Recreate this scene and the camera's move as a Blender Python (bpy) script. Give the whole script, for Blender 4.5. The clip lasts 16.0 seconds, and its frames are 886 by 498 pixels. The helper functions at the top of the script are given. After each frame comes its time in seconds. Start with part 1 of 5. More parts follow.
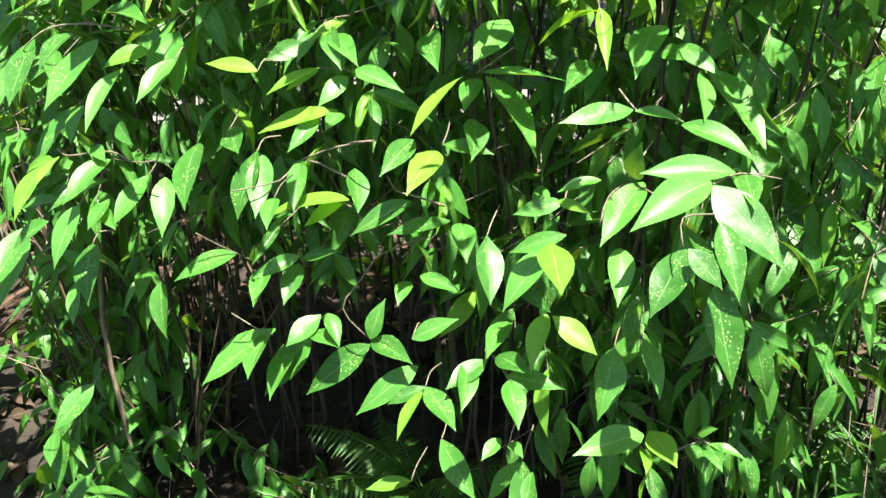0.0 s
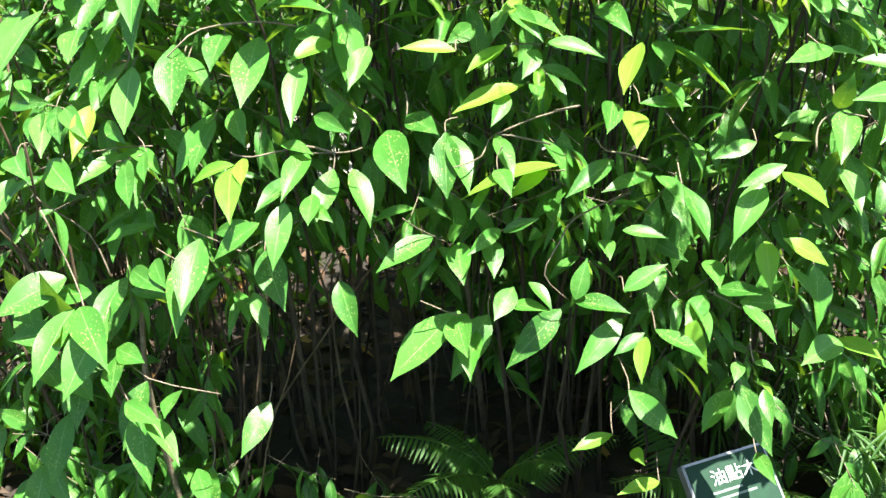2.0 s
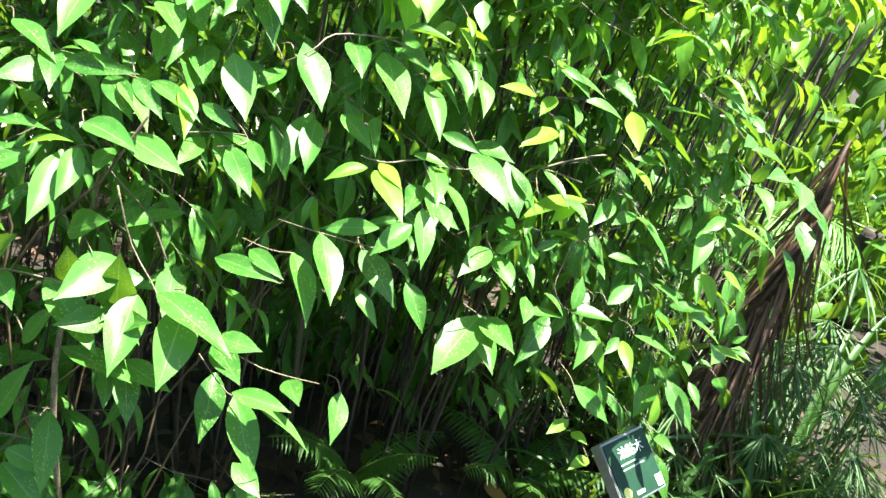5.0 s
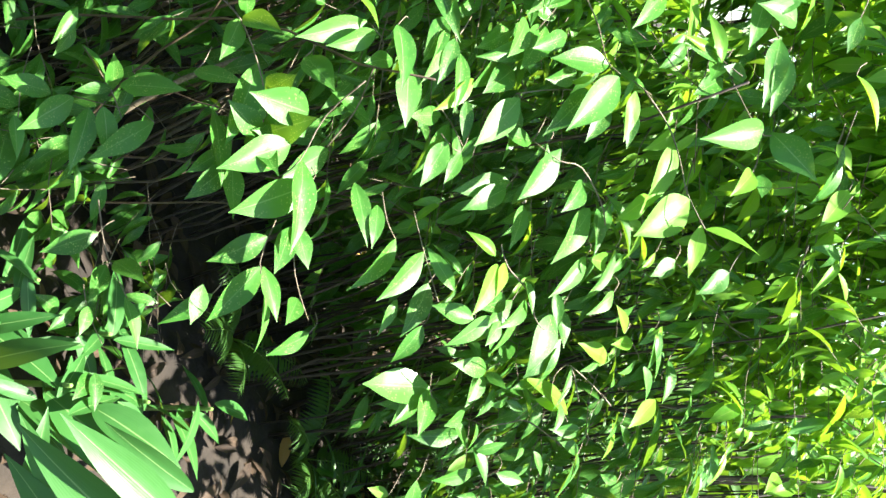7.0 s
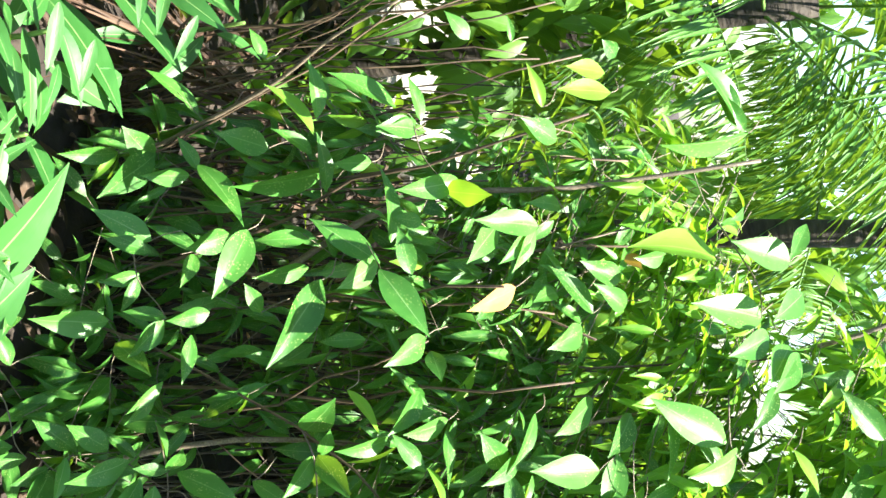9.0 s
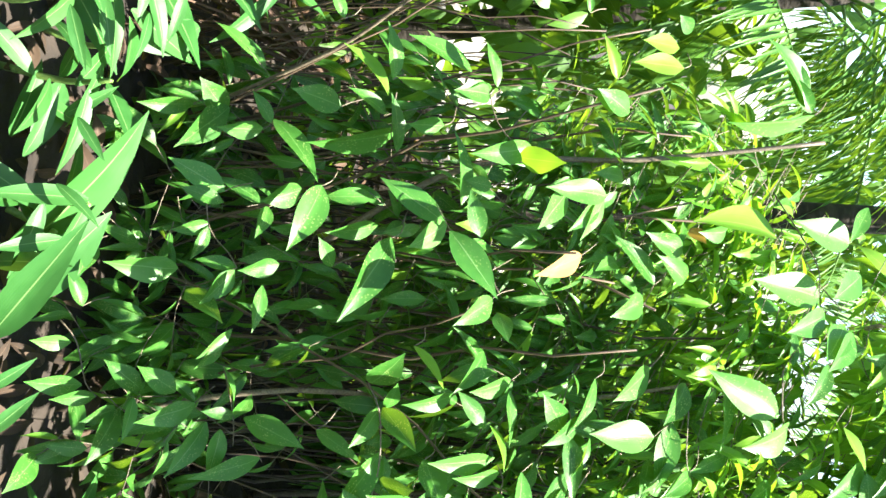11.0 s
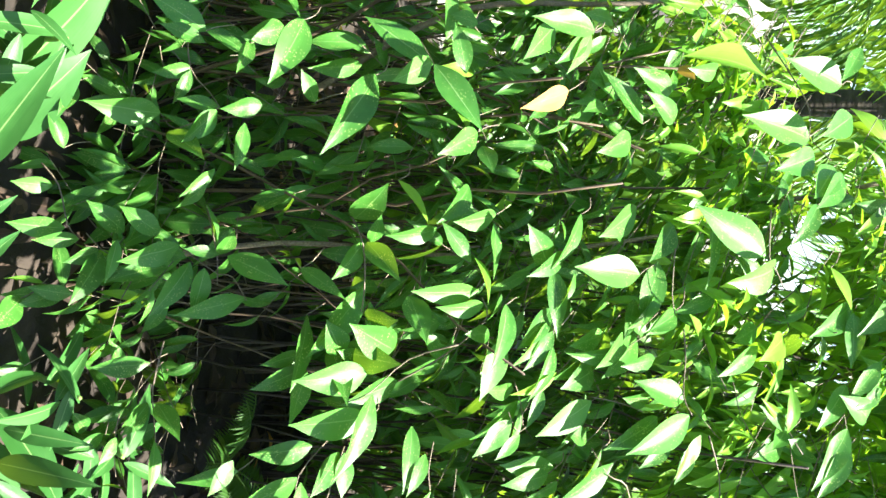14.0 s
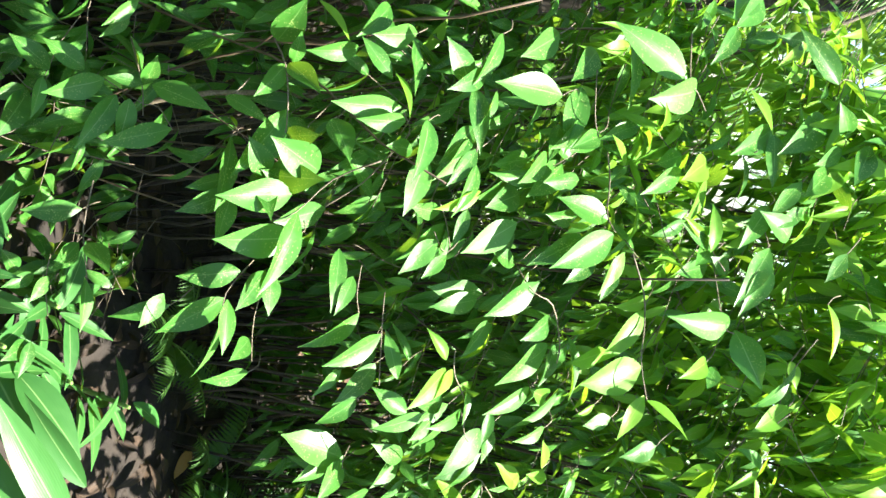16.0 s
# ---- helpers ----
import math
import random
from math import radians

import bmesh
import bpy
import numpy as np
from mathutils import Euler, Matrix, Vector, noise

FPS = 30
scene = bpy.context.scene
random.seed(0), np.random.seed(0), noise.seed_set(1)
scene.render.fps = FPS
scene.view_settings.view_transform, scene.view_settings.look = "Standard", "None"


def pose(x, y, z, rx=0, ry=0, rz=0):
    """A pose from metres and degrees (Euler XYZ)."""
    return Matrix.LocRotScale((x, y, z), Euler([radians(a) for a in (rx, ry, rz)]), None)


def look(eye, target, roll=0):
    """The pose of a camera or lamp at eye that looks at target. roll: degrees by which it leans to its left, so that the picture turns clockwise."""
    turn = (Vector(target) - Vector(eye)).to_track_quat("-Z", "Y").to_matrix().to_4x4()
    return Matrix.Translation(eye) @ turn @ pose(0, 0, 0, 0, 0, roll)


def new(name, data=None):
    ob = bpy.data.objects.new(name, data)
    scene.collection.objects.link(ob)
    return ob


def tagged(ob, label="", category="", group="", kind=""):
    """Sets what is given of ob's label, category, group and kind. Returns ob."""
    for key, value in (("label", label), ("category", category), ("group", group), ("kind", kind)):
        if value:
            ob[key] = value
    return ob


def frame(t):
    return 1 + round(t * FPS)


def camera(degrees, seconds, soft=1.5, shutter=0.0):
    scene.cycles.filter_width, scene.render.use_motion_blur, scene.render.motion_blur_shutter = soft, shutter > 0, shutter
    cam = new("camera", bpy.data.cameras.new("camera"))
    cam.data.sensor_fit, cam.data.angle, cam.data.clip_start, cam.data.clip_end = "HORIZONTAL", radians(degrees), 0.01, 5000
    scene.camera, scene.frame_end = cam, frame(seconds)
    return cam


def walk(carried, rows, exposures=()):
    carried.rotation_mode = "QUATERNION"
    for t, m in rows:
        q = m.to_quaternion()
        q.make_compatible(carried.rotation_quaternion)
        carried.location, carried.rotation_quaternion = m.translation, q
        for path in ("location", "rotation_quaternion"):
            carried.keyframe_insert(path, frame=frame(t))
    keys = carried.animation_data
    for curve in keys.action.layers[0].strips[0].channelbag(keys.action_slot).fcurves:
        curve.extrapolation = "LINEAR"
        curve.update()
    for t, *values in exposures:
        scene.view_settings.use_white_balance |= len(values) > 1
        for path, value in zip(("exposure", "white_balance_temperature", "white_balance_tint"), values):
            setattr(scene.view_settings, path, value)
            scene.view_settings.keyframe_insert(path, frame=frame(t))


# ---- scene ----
cam = camera(49.00, 16.0)
PATH = [
    (0, (0.000, 0.000, 1.660), (-0.409, 1.774, 0.832), -2.59),
    (0.5, (-0.109, 0.184, 1.634), (-0.512, 1.934, 0.751), -4.61),
    (1, (-0.310, 0.257, 1.614), (-0.715, 2.009, 0.737), -4.72),
    (1.5, (-0.617, -0.073, 1.619), (-0.735, 1.743, 0.788), -6.54),
    (2, (-0.827, -0.154, 1.581), (-0.651, 1.693, 0.834), -3.24),
    (2.5, (-1.056, -0.101, 1.591), (-0.630, 1.719, 0.880), -2.16),
    (3, (-1.386, -0.057, 1.579), (-0.689, 1.691, 0.903), -0.69),
    (3.5, (-1.657, -0.049, 1.560), (-0.707, 1.578, 0.888), 1.30),
    (4, (-1.690, 0.055, 1.541), (-0.632, 1.620, 0.883), -3.39),
    (4.2, (-1.757, 0.083, 1.531), (-0.655, 1.625, 0.894), -2.36),
    (6.3, (-2.276, -0.038, 1.569), (-0.930, 1.323, 0.989), 52.24),
    (6.5, (-2.332, 0.036, 1.578), (-0.958, 1.377, 1.016), 57.40),
    (7, (-2.352, 0.115, 1.606), (-1.024, 1.488, 1.013), 72.64),
    (7.5, (-2.369, 0.145, 1.634), (-1.094, 1.581, 1.076), 75.96),
    (8, (-2.514, 0.256, 1.652), (-1.256, 1.713, 1.111), 79.58),
    (8.5, (-2.704, 0.410, 1.615), (-1.531, 1.939, 1.080), 83.71),
    (9, (-2.853, 0.505, 1.583), (-1.757, 2.093, 1.053), 86.87),
    (9.2, (-2.882, 0.513, 1.559), (-1.827, 2.125, 1.021), 87.43),
    (11.3, (-2.889, 0.427, 1.476), (-1.731, 1.963, 0.929), 90.67),
    (11.5, (-2.874, 0.420, 1.479), (-1.710, 1.953, 0.934), 90.80),
    (12, (-2.835, 0.412, 1.478), (-1.657, 1.934, 0.934), 90.93),
    (12.5, (-2.798, 0.398, 1.478), (-1.611, 1.910, 0.925), 90.75),
    (13, (-2.764, 0.380, 1.482), (-1.555, 1.874, 0.928), 91.14),
    (13.5, (-2.739, 0.365, 1.494), (-1.506, 1.840, 0.943), 91.45),
    (14, (-2.704, 0.333, 1.500), (-1.464, 1.805, 0.955), 91.27),
    (14.5, (-2.667, 0.295, 1.541), (-1.423, 1.765, 1.002), 91.48),
    (15, (-2.611, 0.251, 1.584), (-1.359, 1.720, 1.062), 91.84),
    (15.5, (-2.524, 0.186, 1.608), (-1.278, 1.663, 1.092), 90.98),
    (16, (-2.449, 0.133, 1.614), (-1.177, 1.592, 1.111), 90.49),
]
walk(cam, [(t, look(eye, target, roll)) for t, eye, target, roll in PATH],
     exposures=[(0, 2.35), (2, 2.6), (4.2, 2.78), (7, 2.72), (9, 2.82), (13, 2.86), (15, 2.82), (16, 2.7)])

# ---- light ----
SUN_EL, SUN_AZ = 72.0, 142.0   # degrees up, and from +y towards +x
world = bpy.data.worlds.new("world")
scene.world = world
world.use_nodes = True
wn = world.node_tree.nodes
sky = wn.new("ShaderNodeTexSky")
sky.sky_type, sky.sun_disc = "NISHITA", False
sky.sun_elevation, sky.sun_rotation = radians(SUN_EL), radians(SUN_AZ)
wn["Background"].inputs["Strength"].default_value = 0.06
world.node_tree.links.new(sky.outputs[0], wn["Background"].inputs["Color"])
sun_data = bpy.data.lights.new("sun", "SUN")
sun_data.energy, sun_data.angle, sun_data.color = 4.3, radians(0.6), (1.0, 0.95, 0.86)
sun = new("sun", sun_data)
ce = math.cos(radians(SUN_EL))
toward = Vector((ce * math.sin(radians(SUN_AZ)), ce * math.cos(radians(SUN_AZ)), math.sin(radians(SUN_EL))))
sun.matrix_world = look(toward * 30, (0, 0, 0))


# ---- materials ----
def material(name):
    m = bpy.data.materials.new(name)
    m.use_nodes = True
    nt = m.node_tree
    return m, nt, nt.nodes["Principled BSDF"], nt.nodes["Material Output"]


def node(nt, kind, links=(), **values):
    n = nt.nodes.new(kind)
    for k, v in values.items():
        n.inputs[k.replace("_", " ")].default_value = v
    for k, out in links:
        nt.links.new(out, n.inputs[k])
    return n


def mix_rgb(nt, fac, a, b, blend="MIX"):
    n = nt.nodes.new("ShaderNodeMix")
    n.data_type, n.blend_type = "RGBA", blend
    for sock, val in ((n.inputs[0], fac), (n.inputs[6], a), (n.inputs[7], b)):
        if isinstance(val, bpy.types.NodeSocket):
            nt.links.new(val, sock)
        else:
            sock.default_value = val if not isinstance(val, tuple) else (*val, 1.0)
    return n.outputs[2]


def ramp(nt, value, low, high):
    n = nt.nodes.new("ShaderNodeMapRange")
    n.inputs[1].default_value, n.inputs[2].default_value = low, high
    nt.links.new(value, n.inputs[0])
    return n.outputs[0]


def leaf_material(name, dark, light, rib, spots=0.0, rough=0.36, through_light=0.35, glow=(1.0, 1.0, 0.45), wax=0.0):
    """A leaf blade: colour by leaf, mottling, pale midrib and veins, gold-dust spots, light passing through it."""
    m, nt, bsdf, out = material(name)
    uv = nt.nodes.new("ShaderNodeUVMap").outputs[0]
    sep = node(nt, "ShaderNodeSeparateXYZ", [(0, uv)])
    info = nt.nodes.new("ShaderNodeObjectInfo").outputs["Random"]
    isl = nt.nodes.new("ShaderNodeNewGeometry").outputs["Random Per Island"]
    summed = nt.nodes.new("ShaderNodeMath")
    summed.operation = "ADD"
    nt.links.new(info, summed.inputs[0]), nt.links.new(isl, summed.inputs[1])
    frac = nt.nodes.new("ShaderNodeMath")
    frac.operation = "FRACT"
    nt.links.new(summed.outputs[0], frac.inputs[0])
    base = mix_rgb(nt, frac.outputs[0], dark, light)
    comb = node(nt, "ShaderNodeCombineXYZ", [(0, sep.outputs[0]), (1, sep.outputs[1]), (2, frac.outputs[0])])
    scaled = nt.nodes.new("ShaderNodeMapping")
    scaled.inputs["Scale"].default_value = (1.0, 2.4, 40.0)
    nt.links.new(comb.outputs[0], scaled.inputs[0])
    blotch = node(nt, "ShaderNodeTexNoise", [("Vector", scaled.outputs[0])], Scale=3.0, Detail=4.0)
    base = mix_rgb(nt, ramp(nt, blotch.outputs[0], 0.35, 0.75), base, mix_rgb(nt, 0.5, base, light))
    # veins running along the blade
    wave = nt.nodes.new("ShaderNodeTexWave")
    wave.inputs["Scale"].default_value, wave.inputs["Distortion"].default_value = 5.0, 0.6
    nt.links.new(uv, wave.inputs["Vector"])
    mid = nt.nodes.new("ShaderNodeMath")
    mid.operation = "SUBTRACT"
    nt.links.new(sep.outputs[0], mid.inputs[0])
    mid.inputs[1].default_value = 0.5
    ab = nt.nodes.new("ShaderNodeMath")
    ab.operation = "ABSOLUTE"
    nt.links.new(mid.outputs[0], ab.inputs[0])
    ribmask = ramp(nt, ab.outputs[0], 0.03, 0.0)
    base = mix_rgb(nt, ribmask, base, mix_rgb(nt, 0.6, base, rib))
    # two fainter veins curving beside the midrib
    off = nt.nodes.new("ShaderNodeMath")
    off.operation = "SUBTRACT"
    nt.links.new(ab.outputs[0], off.inputs[0])
    off.inputs[1].default_value = 0.24
    vein = nt.nodes.new("ShaderNodeMath")
    vein.operation = "ABSOLUTE"
    nt.links.new(off.outputs[0], vein.inputs[0])
    base = mix_rgb(nt, ramp(nt, vein.outputs[0], 0.022, 0.0), base, mix_rgb(nt, 0.25, base, dark))
    if spots:
        vor = node(nt, "ShaderNodeTexVoronoi", [("Vector", scaled.outputs[0])], Scale=11.0)
        spot = ramp(nt, vor.outputs["Distance"], 0.34, 0.16)
        gate = node(nt, "ShaderNodeTexNoise", [("Vector", scaled.outputs[0])], Scale=1.6)
        both = nt.nodes.new("ShaderNodeMath")
        both.operation = "MULTIPLY"
        nt.links.new(spot, both.inputs[0]), nt.links.new(ramp(nt, gate.outputs[0], 0.40, 0.62), both.inputs[1])
        some = nt.nodes.new("ShaderNodeMath")
        some.operation = "MULTIPLY"
        nt.links.new(both.outputs[0], some.inputs[0])
        some.inputs[1].default_value = spots
        base = mix_rgb(nt, some.outputs[0], base, (0.42, 0.52, 0.16))
    nt.links.new(base, bsdf.inputs["Base Color"])
    bsdf.inputs["Roughness"].default_value = rough
    rn = ramp(nt, blotch.outputs[0], 0.0, 1.0)
    rr = nt.nodes.new("ShaderNodeMapRange")
    rr.inputs[3].default_value, rr.inputs[4].default_value = rough * 0.75, rough * 1.5
    nt.links.new(rn, rr.inputs[0]), nt.links.new(rr.outputs[0], bsdf.inputs["Roughness"])
    bsdf.inputs["Specular IOR Level"].default_value = 0.34
    bsdf.inputs["Coat Weight"].default_value, bsdf.inputs["Coat Roughness"].default_value = wax, 0.2
    bump0 = node(nt, "ShaderNodeBump", [("Height", blotch.outputs[0])], Strength=0.22, Distance=0.004)
    bump = node(nt, "ShaderNodeBump", [("Height", wave.outputs[0]), ("Normal", bump0.outputs[0])], Strength=0.09, Distance=0.001)
    nt.links.new(bump.outputs[0], bsdf.inputs["Normal"])
    trans = nt.nodes.new("ShaderNodeBsdfTranslucent")
    nt.links.new(mix_rgb(nt, 1.0, mix_rgb(nt, 0.35, base, (0.5, 0.75, 0.08)), glow, "MULTIPLY"), trans.inputs[0])
    mixed = nt.nodes.new("ShaderNodeMixShader")
    mixed.inputs[0].default_value = through_light
    nt.links.new(bsdf.outputs[0], mixed.inputs[1]), nt.links.new(trans.outputs[0], mixed.inputs[2])
    nt.links.new(mixed.outputs[0], out.inputs[0])
    return m


def rough_material(name, dark, light, scale=(20, 20, 20), rough=0.8, bump=0.5, distance=0.003, metal=0.0):
    m, nt, bsdf, out = material(name)
    tex = nt.nodes.new("ShaderNodeTexCoord").outputs["Object"]
    mp = nt.nodes.new("ShaderNodeMapping")
    mp.inputs["Scale"].default_value = scale
    nt.links.new(tex, mp.inputs[0])
    fine = node(nt, "ShaderNodeTexNoise", [("Vector", mp.outputs[0])], Scale=1.0, Detail=6.0)
    wide = node(nt, "ShaderNodeTexNoise", [("Vector", mp.outputs[0])], Scale=0.17, Detail=3.0)
    rnd = nt.nodes.new("ShaderNodeObjectInfo").outputs["Random"]
    c = mix_rgb(nt, ramp(nt, fine.outputs[0], 0.3, 0.7), dark, light)
    c = mix_rgb(nt, ramp(nt, wide.outputs[0], 0.4, 0.65), c, mix_rgb(nt, 0.6, c, dark))
    hs = nt.nodes.new("ShaderNodeHueSaturation")
    vr = nt.nodes.new("ShaderNodeMapRange")
    vr.inputs[3].default_value, vr.inputs[4].default_value = 0.75, 1.25
    nt.links.new(rnd, vr.inputs[0]), nt.links.new(vr.outputs[0], hs.inputs["Value"]), nt.links.new(c, hs.inputs["Color"])
    nt.links.new(hs.outputs[0], bsdf.inputs["Base Color"])
    bsdf.inputs["Roughness"].default_value, bsdf.inputs["Metallic"].default_value = rough, metal
    b = node(nt, "ShaderNodeBump", [("Height", fine.outputs[0])], Strength=bump, Distance=distance)
    nt.links.new(b.outputs[0], bsdf.inputs["Normal"])
    return m


LEAF = leaf_material("spotted_leaf", (0.026, 0.112, 0.016), (0.066, 0.225, 0.032), (0.22, 0.42, 0.12), spots=0.85, rough=0.36, through_light=0.3)
YOUNG = leaf_material("young_leaf", (0.10, 0.31, 0.03), (0.21, 0.43, 0.045), (0.4, 0.5, 0.12), through_light=0.45)
# lighter copy of LEAF: sunlight in the colour of placed leaves, random on others
LIT_PALE = leaf_material("lit_pale_leaf", (0.047, 0.185, 0.027), (0.085, 0.258, 0.042), (0.3, 0.46, 0.18), spots=0.5, rough=0.38, through_light=0.25, wax=0.08)
DEAD = leaf_material("dead_leaf", (0.42, 0.22, 0.07), (0.55, 0.32, 0.10), (0.5, 0.35, 0.16), rough=0.6, glow=(1.0, 0.7, 0.4))
GINGER = leaf_material("ginger_leaf", (0.025, 0.108, 0.021), (0.047, 0.16, 0.033), (0.3, 0.45, 0.16), rough=0.42, through_light=0.18)
FAR = leaf_material("far_leaf", (0.025, 0.085, 0.012), (0.10, 0.24, 0.03), (0.2, 0.35, 0.1), rough=0.4, through_light=0.4)
PALM = leaf_material("palm_leaf", (0.035, 0.12, 0.018), (0.085, 0.22, 0.035), (0.2, 0.32, 0.1), rough=0.36, through_light=0.2)
FERN = leaf_material("fern_leaf", (0.022, 0.08, 0.012), (0.045, 0.125, 0.018), (0.14, 0.26, 0.06), rough=0.45)
STRAW = leaf_material("dry_palm_leaf", (0.04, 0.024, 0.015), (0.12, 0.07, 0.043), (0.22, 0.14, 0.085), rough=0.6, through_light=0.12, glow=(1.0, 0.75, 0.5))
CANE = rough_material("cane_bark", (0.02, 0.015, 0.011), (0.075, 0.055, 0.038), (160, 160, 30), 0.65)
BROWN = rough_material("brown_bark", (0.045, 0.03, 0.018), (0.15, 0.105, 0.065), (160, 160, 30), 0.6)
TWIG = rough_material("twig_bark", (0.09, 0.07, 0.045), (0.27, 0.22, 0.15), (220, 220, 220), 0.6)
GREEN_TWIG = rough_material("green_twig", (0.10, 0.20, 0.04), (0.22, 0.34, 0.08), (220, 220, 220), 0.5)
# fallen leaves, darkened in colour for the shade under the shrubs
SHADE_LITTER = leaf_material("shade_fallen_leaf", (0.022, 0.015, 0.010), (0.07, 0.045, 0.027), (0.16, 0.1, 0.06), rough=0.7, through_light=0.1, glow=(1.0, 0.75, 0.5))
TRUNK = rough_material("palm_bark", (0.018, 0.014, 0.010), (0.075, 0.06, 0.042), (12, 12, 45), 0.85, 0.9, 0.01)
METAL = rough_material("grey_metal", (0.22, 0.23, 0.24), (0.33, 0.34, 0.35), (60, 60, 8), 0.42, 0.1, 0.0005, 0.6)
STAKE = rough_material("stake", (0.20, 0.18, 0.14), (0.38, 0.34, 0.27), (70, 70, 9), 0.7)
PLATE = rough_material("green_plate", (0.005, 0.026, 0.013), (0.008, 0.038, 0.019), (30, 30, 30), 0.5, 0.05, 0.0005)
PLATE.node_tree.nodes["Principled BSDF"].inputs["Specular IOR Level"].default_value = 0.2
PRINT = rough_material("white_print", (0.62, 0.64, 0.62), (0.75, 0.76, 0.74), (90, 90, 90), 0.4, 0.02, 0.0002)
FAINT = rough_material("grey_print", (0.22, 0.30, 0.26), (0.30, 0.38, 0.33), (90, 90, 90), 0.4, 0.02, 0.0002)
YELLOW_PRINT = rough_material("yellow_print", (0.55, 0.55, 0.12), (0.65, 0.63, 0.18), (90, 90, 90), 0.4, 0.02, 0.0002)
# pale colour that stands for sunlit ground glimpsed between the canes
SUNLIT_GROUND = rough_material("pale_sunlit_ground", (0.15, 0.14, 0.12), (0.27, 0.25, 0.22), (5, 5, 5), 0.9, 0.3, 0.004)
# brown soil, its colour lowered to hold the shade under the shrubs
SHADE_SOIL = rough_material("shade_dark_soil", (0.010, 0.008, 0.006), (0.042, 0.031, 0.021), (9, 9, 9), 0.95, 1.0, 0.03)


# ---- building blocks ----
def mesh_from(name, verts, faces, mat, uvs=None, smooth=True):
    me = bpy.data.meshes.new(name)
    me.from_pydata([tuple(v) for v in verts], [], [tuple(f) for f in faces])
    if uvs is not None:
        layer = me.uv_layers.new(name="UVMap")
        idx = np.empty(len(me.loops), dtype=np.int32)
        me.loops.foreach_get("vertex_index", idx)
        layer.data.foreach_set("uv", np.asarray(uvs, dtype=np.float32)[idx].ravel())
    me.materials.append(mat)
    if smooth:
        me.polygons.foreach_set("use_smooth", [True] * len(me.polygons))
    me.update()
    return me


def part(name, data, parent, label="", m=None):
    ob = new(name, data)
    ob.parent = parent
    if m is not None:
        ob.matrix_basis = m
    if label:
        tagged(ob, label)
    return ob


def thing(name, place, label, category, group="", kind=""):
    ob = new(name)
    ob.location = place
    ob.empty_display_size = 0.05
    return tagged(ob, label, category, group, kind)


def blade(width, bend, fold, twist, rows=9, widest=0.41, tip=1.35, wave=0.0):
    """A leaf of unit length along +y: rounded base, drawn-out tip, folded midrib, bent and twisted blade. Returns verts, faces, uvs."""
    verts, faces, uvs = [], [], []
    cols = 4
    base = tip * widest / (1 - widest)
    peak = widest ** base * (1 - widest) ** tip
    for i in range(rows + 1):
        t = i / rows
        w = max(width * 0.5 * t ** base * (1 - t) ** tip / peak, 0.012 if i == 0 else 0.003)
        ang = -bend * t
        y = math.sin(bend * t) / bend if abs(bend) > 1e-3 else t
        z = -(1 - math.cos(bend * t)) / bend if abs(bend) > 1e-3 else 0
        tw = twist * t
        for j in range(cols + 1):
            s = (j / cols - 0.5) * 2
            x, h = s * w, abs(s) ** 1.4 * w * fold + wave * w * math.sin(t * 9 + s * 2)
            verts.append((x * math.cos(tw) - h * math.sin(tw), y + h * math.sin(-ang) * 0.5, z + h * math.cos(tw) + x * math.sin(tw)))
            uvs.append((j / cols, t))
    for i in range(rows):
        for j in range(cols):
            a = i * (cols + 1) + j
            faces.append((a, a + 1, a + cols + 2, a + cols + 1))
    return np.array(verts), faces, np.array(uvs)


rnd = random.Random(11)
BENDS = [rnd.uniform(0.35, 1.25) for _ in range(10)]
BLADES = [blade(rnd.uniform(0.29, 0.38), bend, rnd.uniform(0.08, 0.3), rnd.uniform(-0.35, 0.35), widest=rnd.uniform(0.38, 0.47), wave=rnd.uniform(0, 0.08)) for bend in BENDS]
NARROW = [blade(rnd.uniform(0.2, 0.28), rnd.uniform(0.5, 1.3), rnd.uniform(0.3, 0.6), rnd.uniform(-0.9, 0.9), widest=rnd.uniform(0.35, 0.45), wave=rnd.uniform(0, 0.1)) for _ in range(5)]
LEAF_MESHES = {id(mat): [mesh_from("leaf", *b[:2], mat, b[2]) for b in BLADES + NARROW] for mat in (LEAF, YOUNG, LIT_PALE, DEAD)}
TONES = [LEAF, YOUNG, LIT_PALE, DEAD]
HUNG_BENDS = [rnd.uniform(0.25, 0.8) for _ in range(10)]
HUNG = [blade(0.36, bend, rnd.uniform(0.12, 0.4), rnd.uniform(-0.3, 0.3), rows=12, widest=rnd.uniform(0.38, 0.46), wave=rnd.uniform(0, 0.1)) for bend in HUNG_BENDS]
HUNG_MESHES = {id(mat): [mesh_from("leaf", *b[:2], mat, b[2]) for b in HUNG] for mat in TONES}
COARSE = [blade(rnd.uniform(0.33, 0.42), rnd.uniform(0.4, 1.0), 0.2, rnd.uniform(-0.3, 0.3), rows=5) for _ in range(6)]


def tube(points, r0, r1, sides=6):
    """A tapered tube along points, as verts and faces."""
    pts = [Vector(p) for p in points]
    verts, faces = [], []
    for i, p in enumerate(pts):
        d = (pts[min(i + 1, len(pts) - 1)] - pts[max(i - 1, 0)]).normalized()
        u = d.orthogonal().normalized()
        if i and u.dot(last) < 0:
            u = -u
        if i:
            u = (last - d * last.dot(d)).normalized()
        last = u
        v = d.cross(u)
        r = r0 + (r1 - r0) * i / (len(pts) - 1)
        for k in range(sides):
            a = 2 * math.pi * k / sides
            verts.append(p + u * (r * math.cos(a)) + v * (r * math.sin(a)))
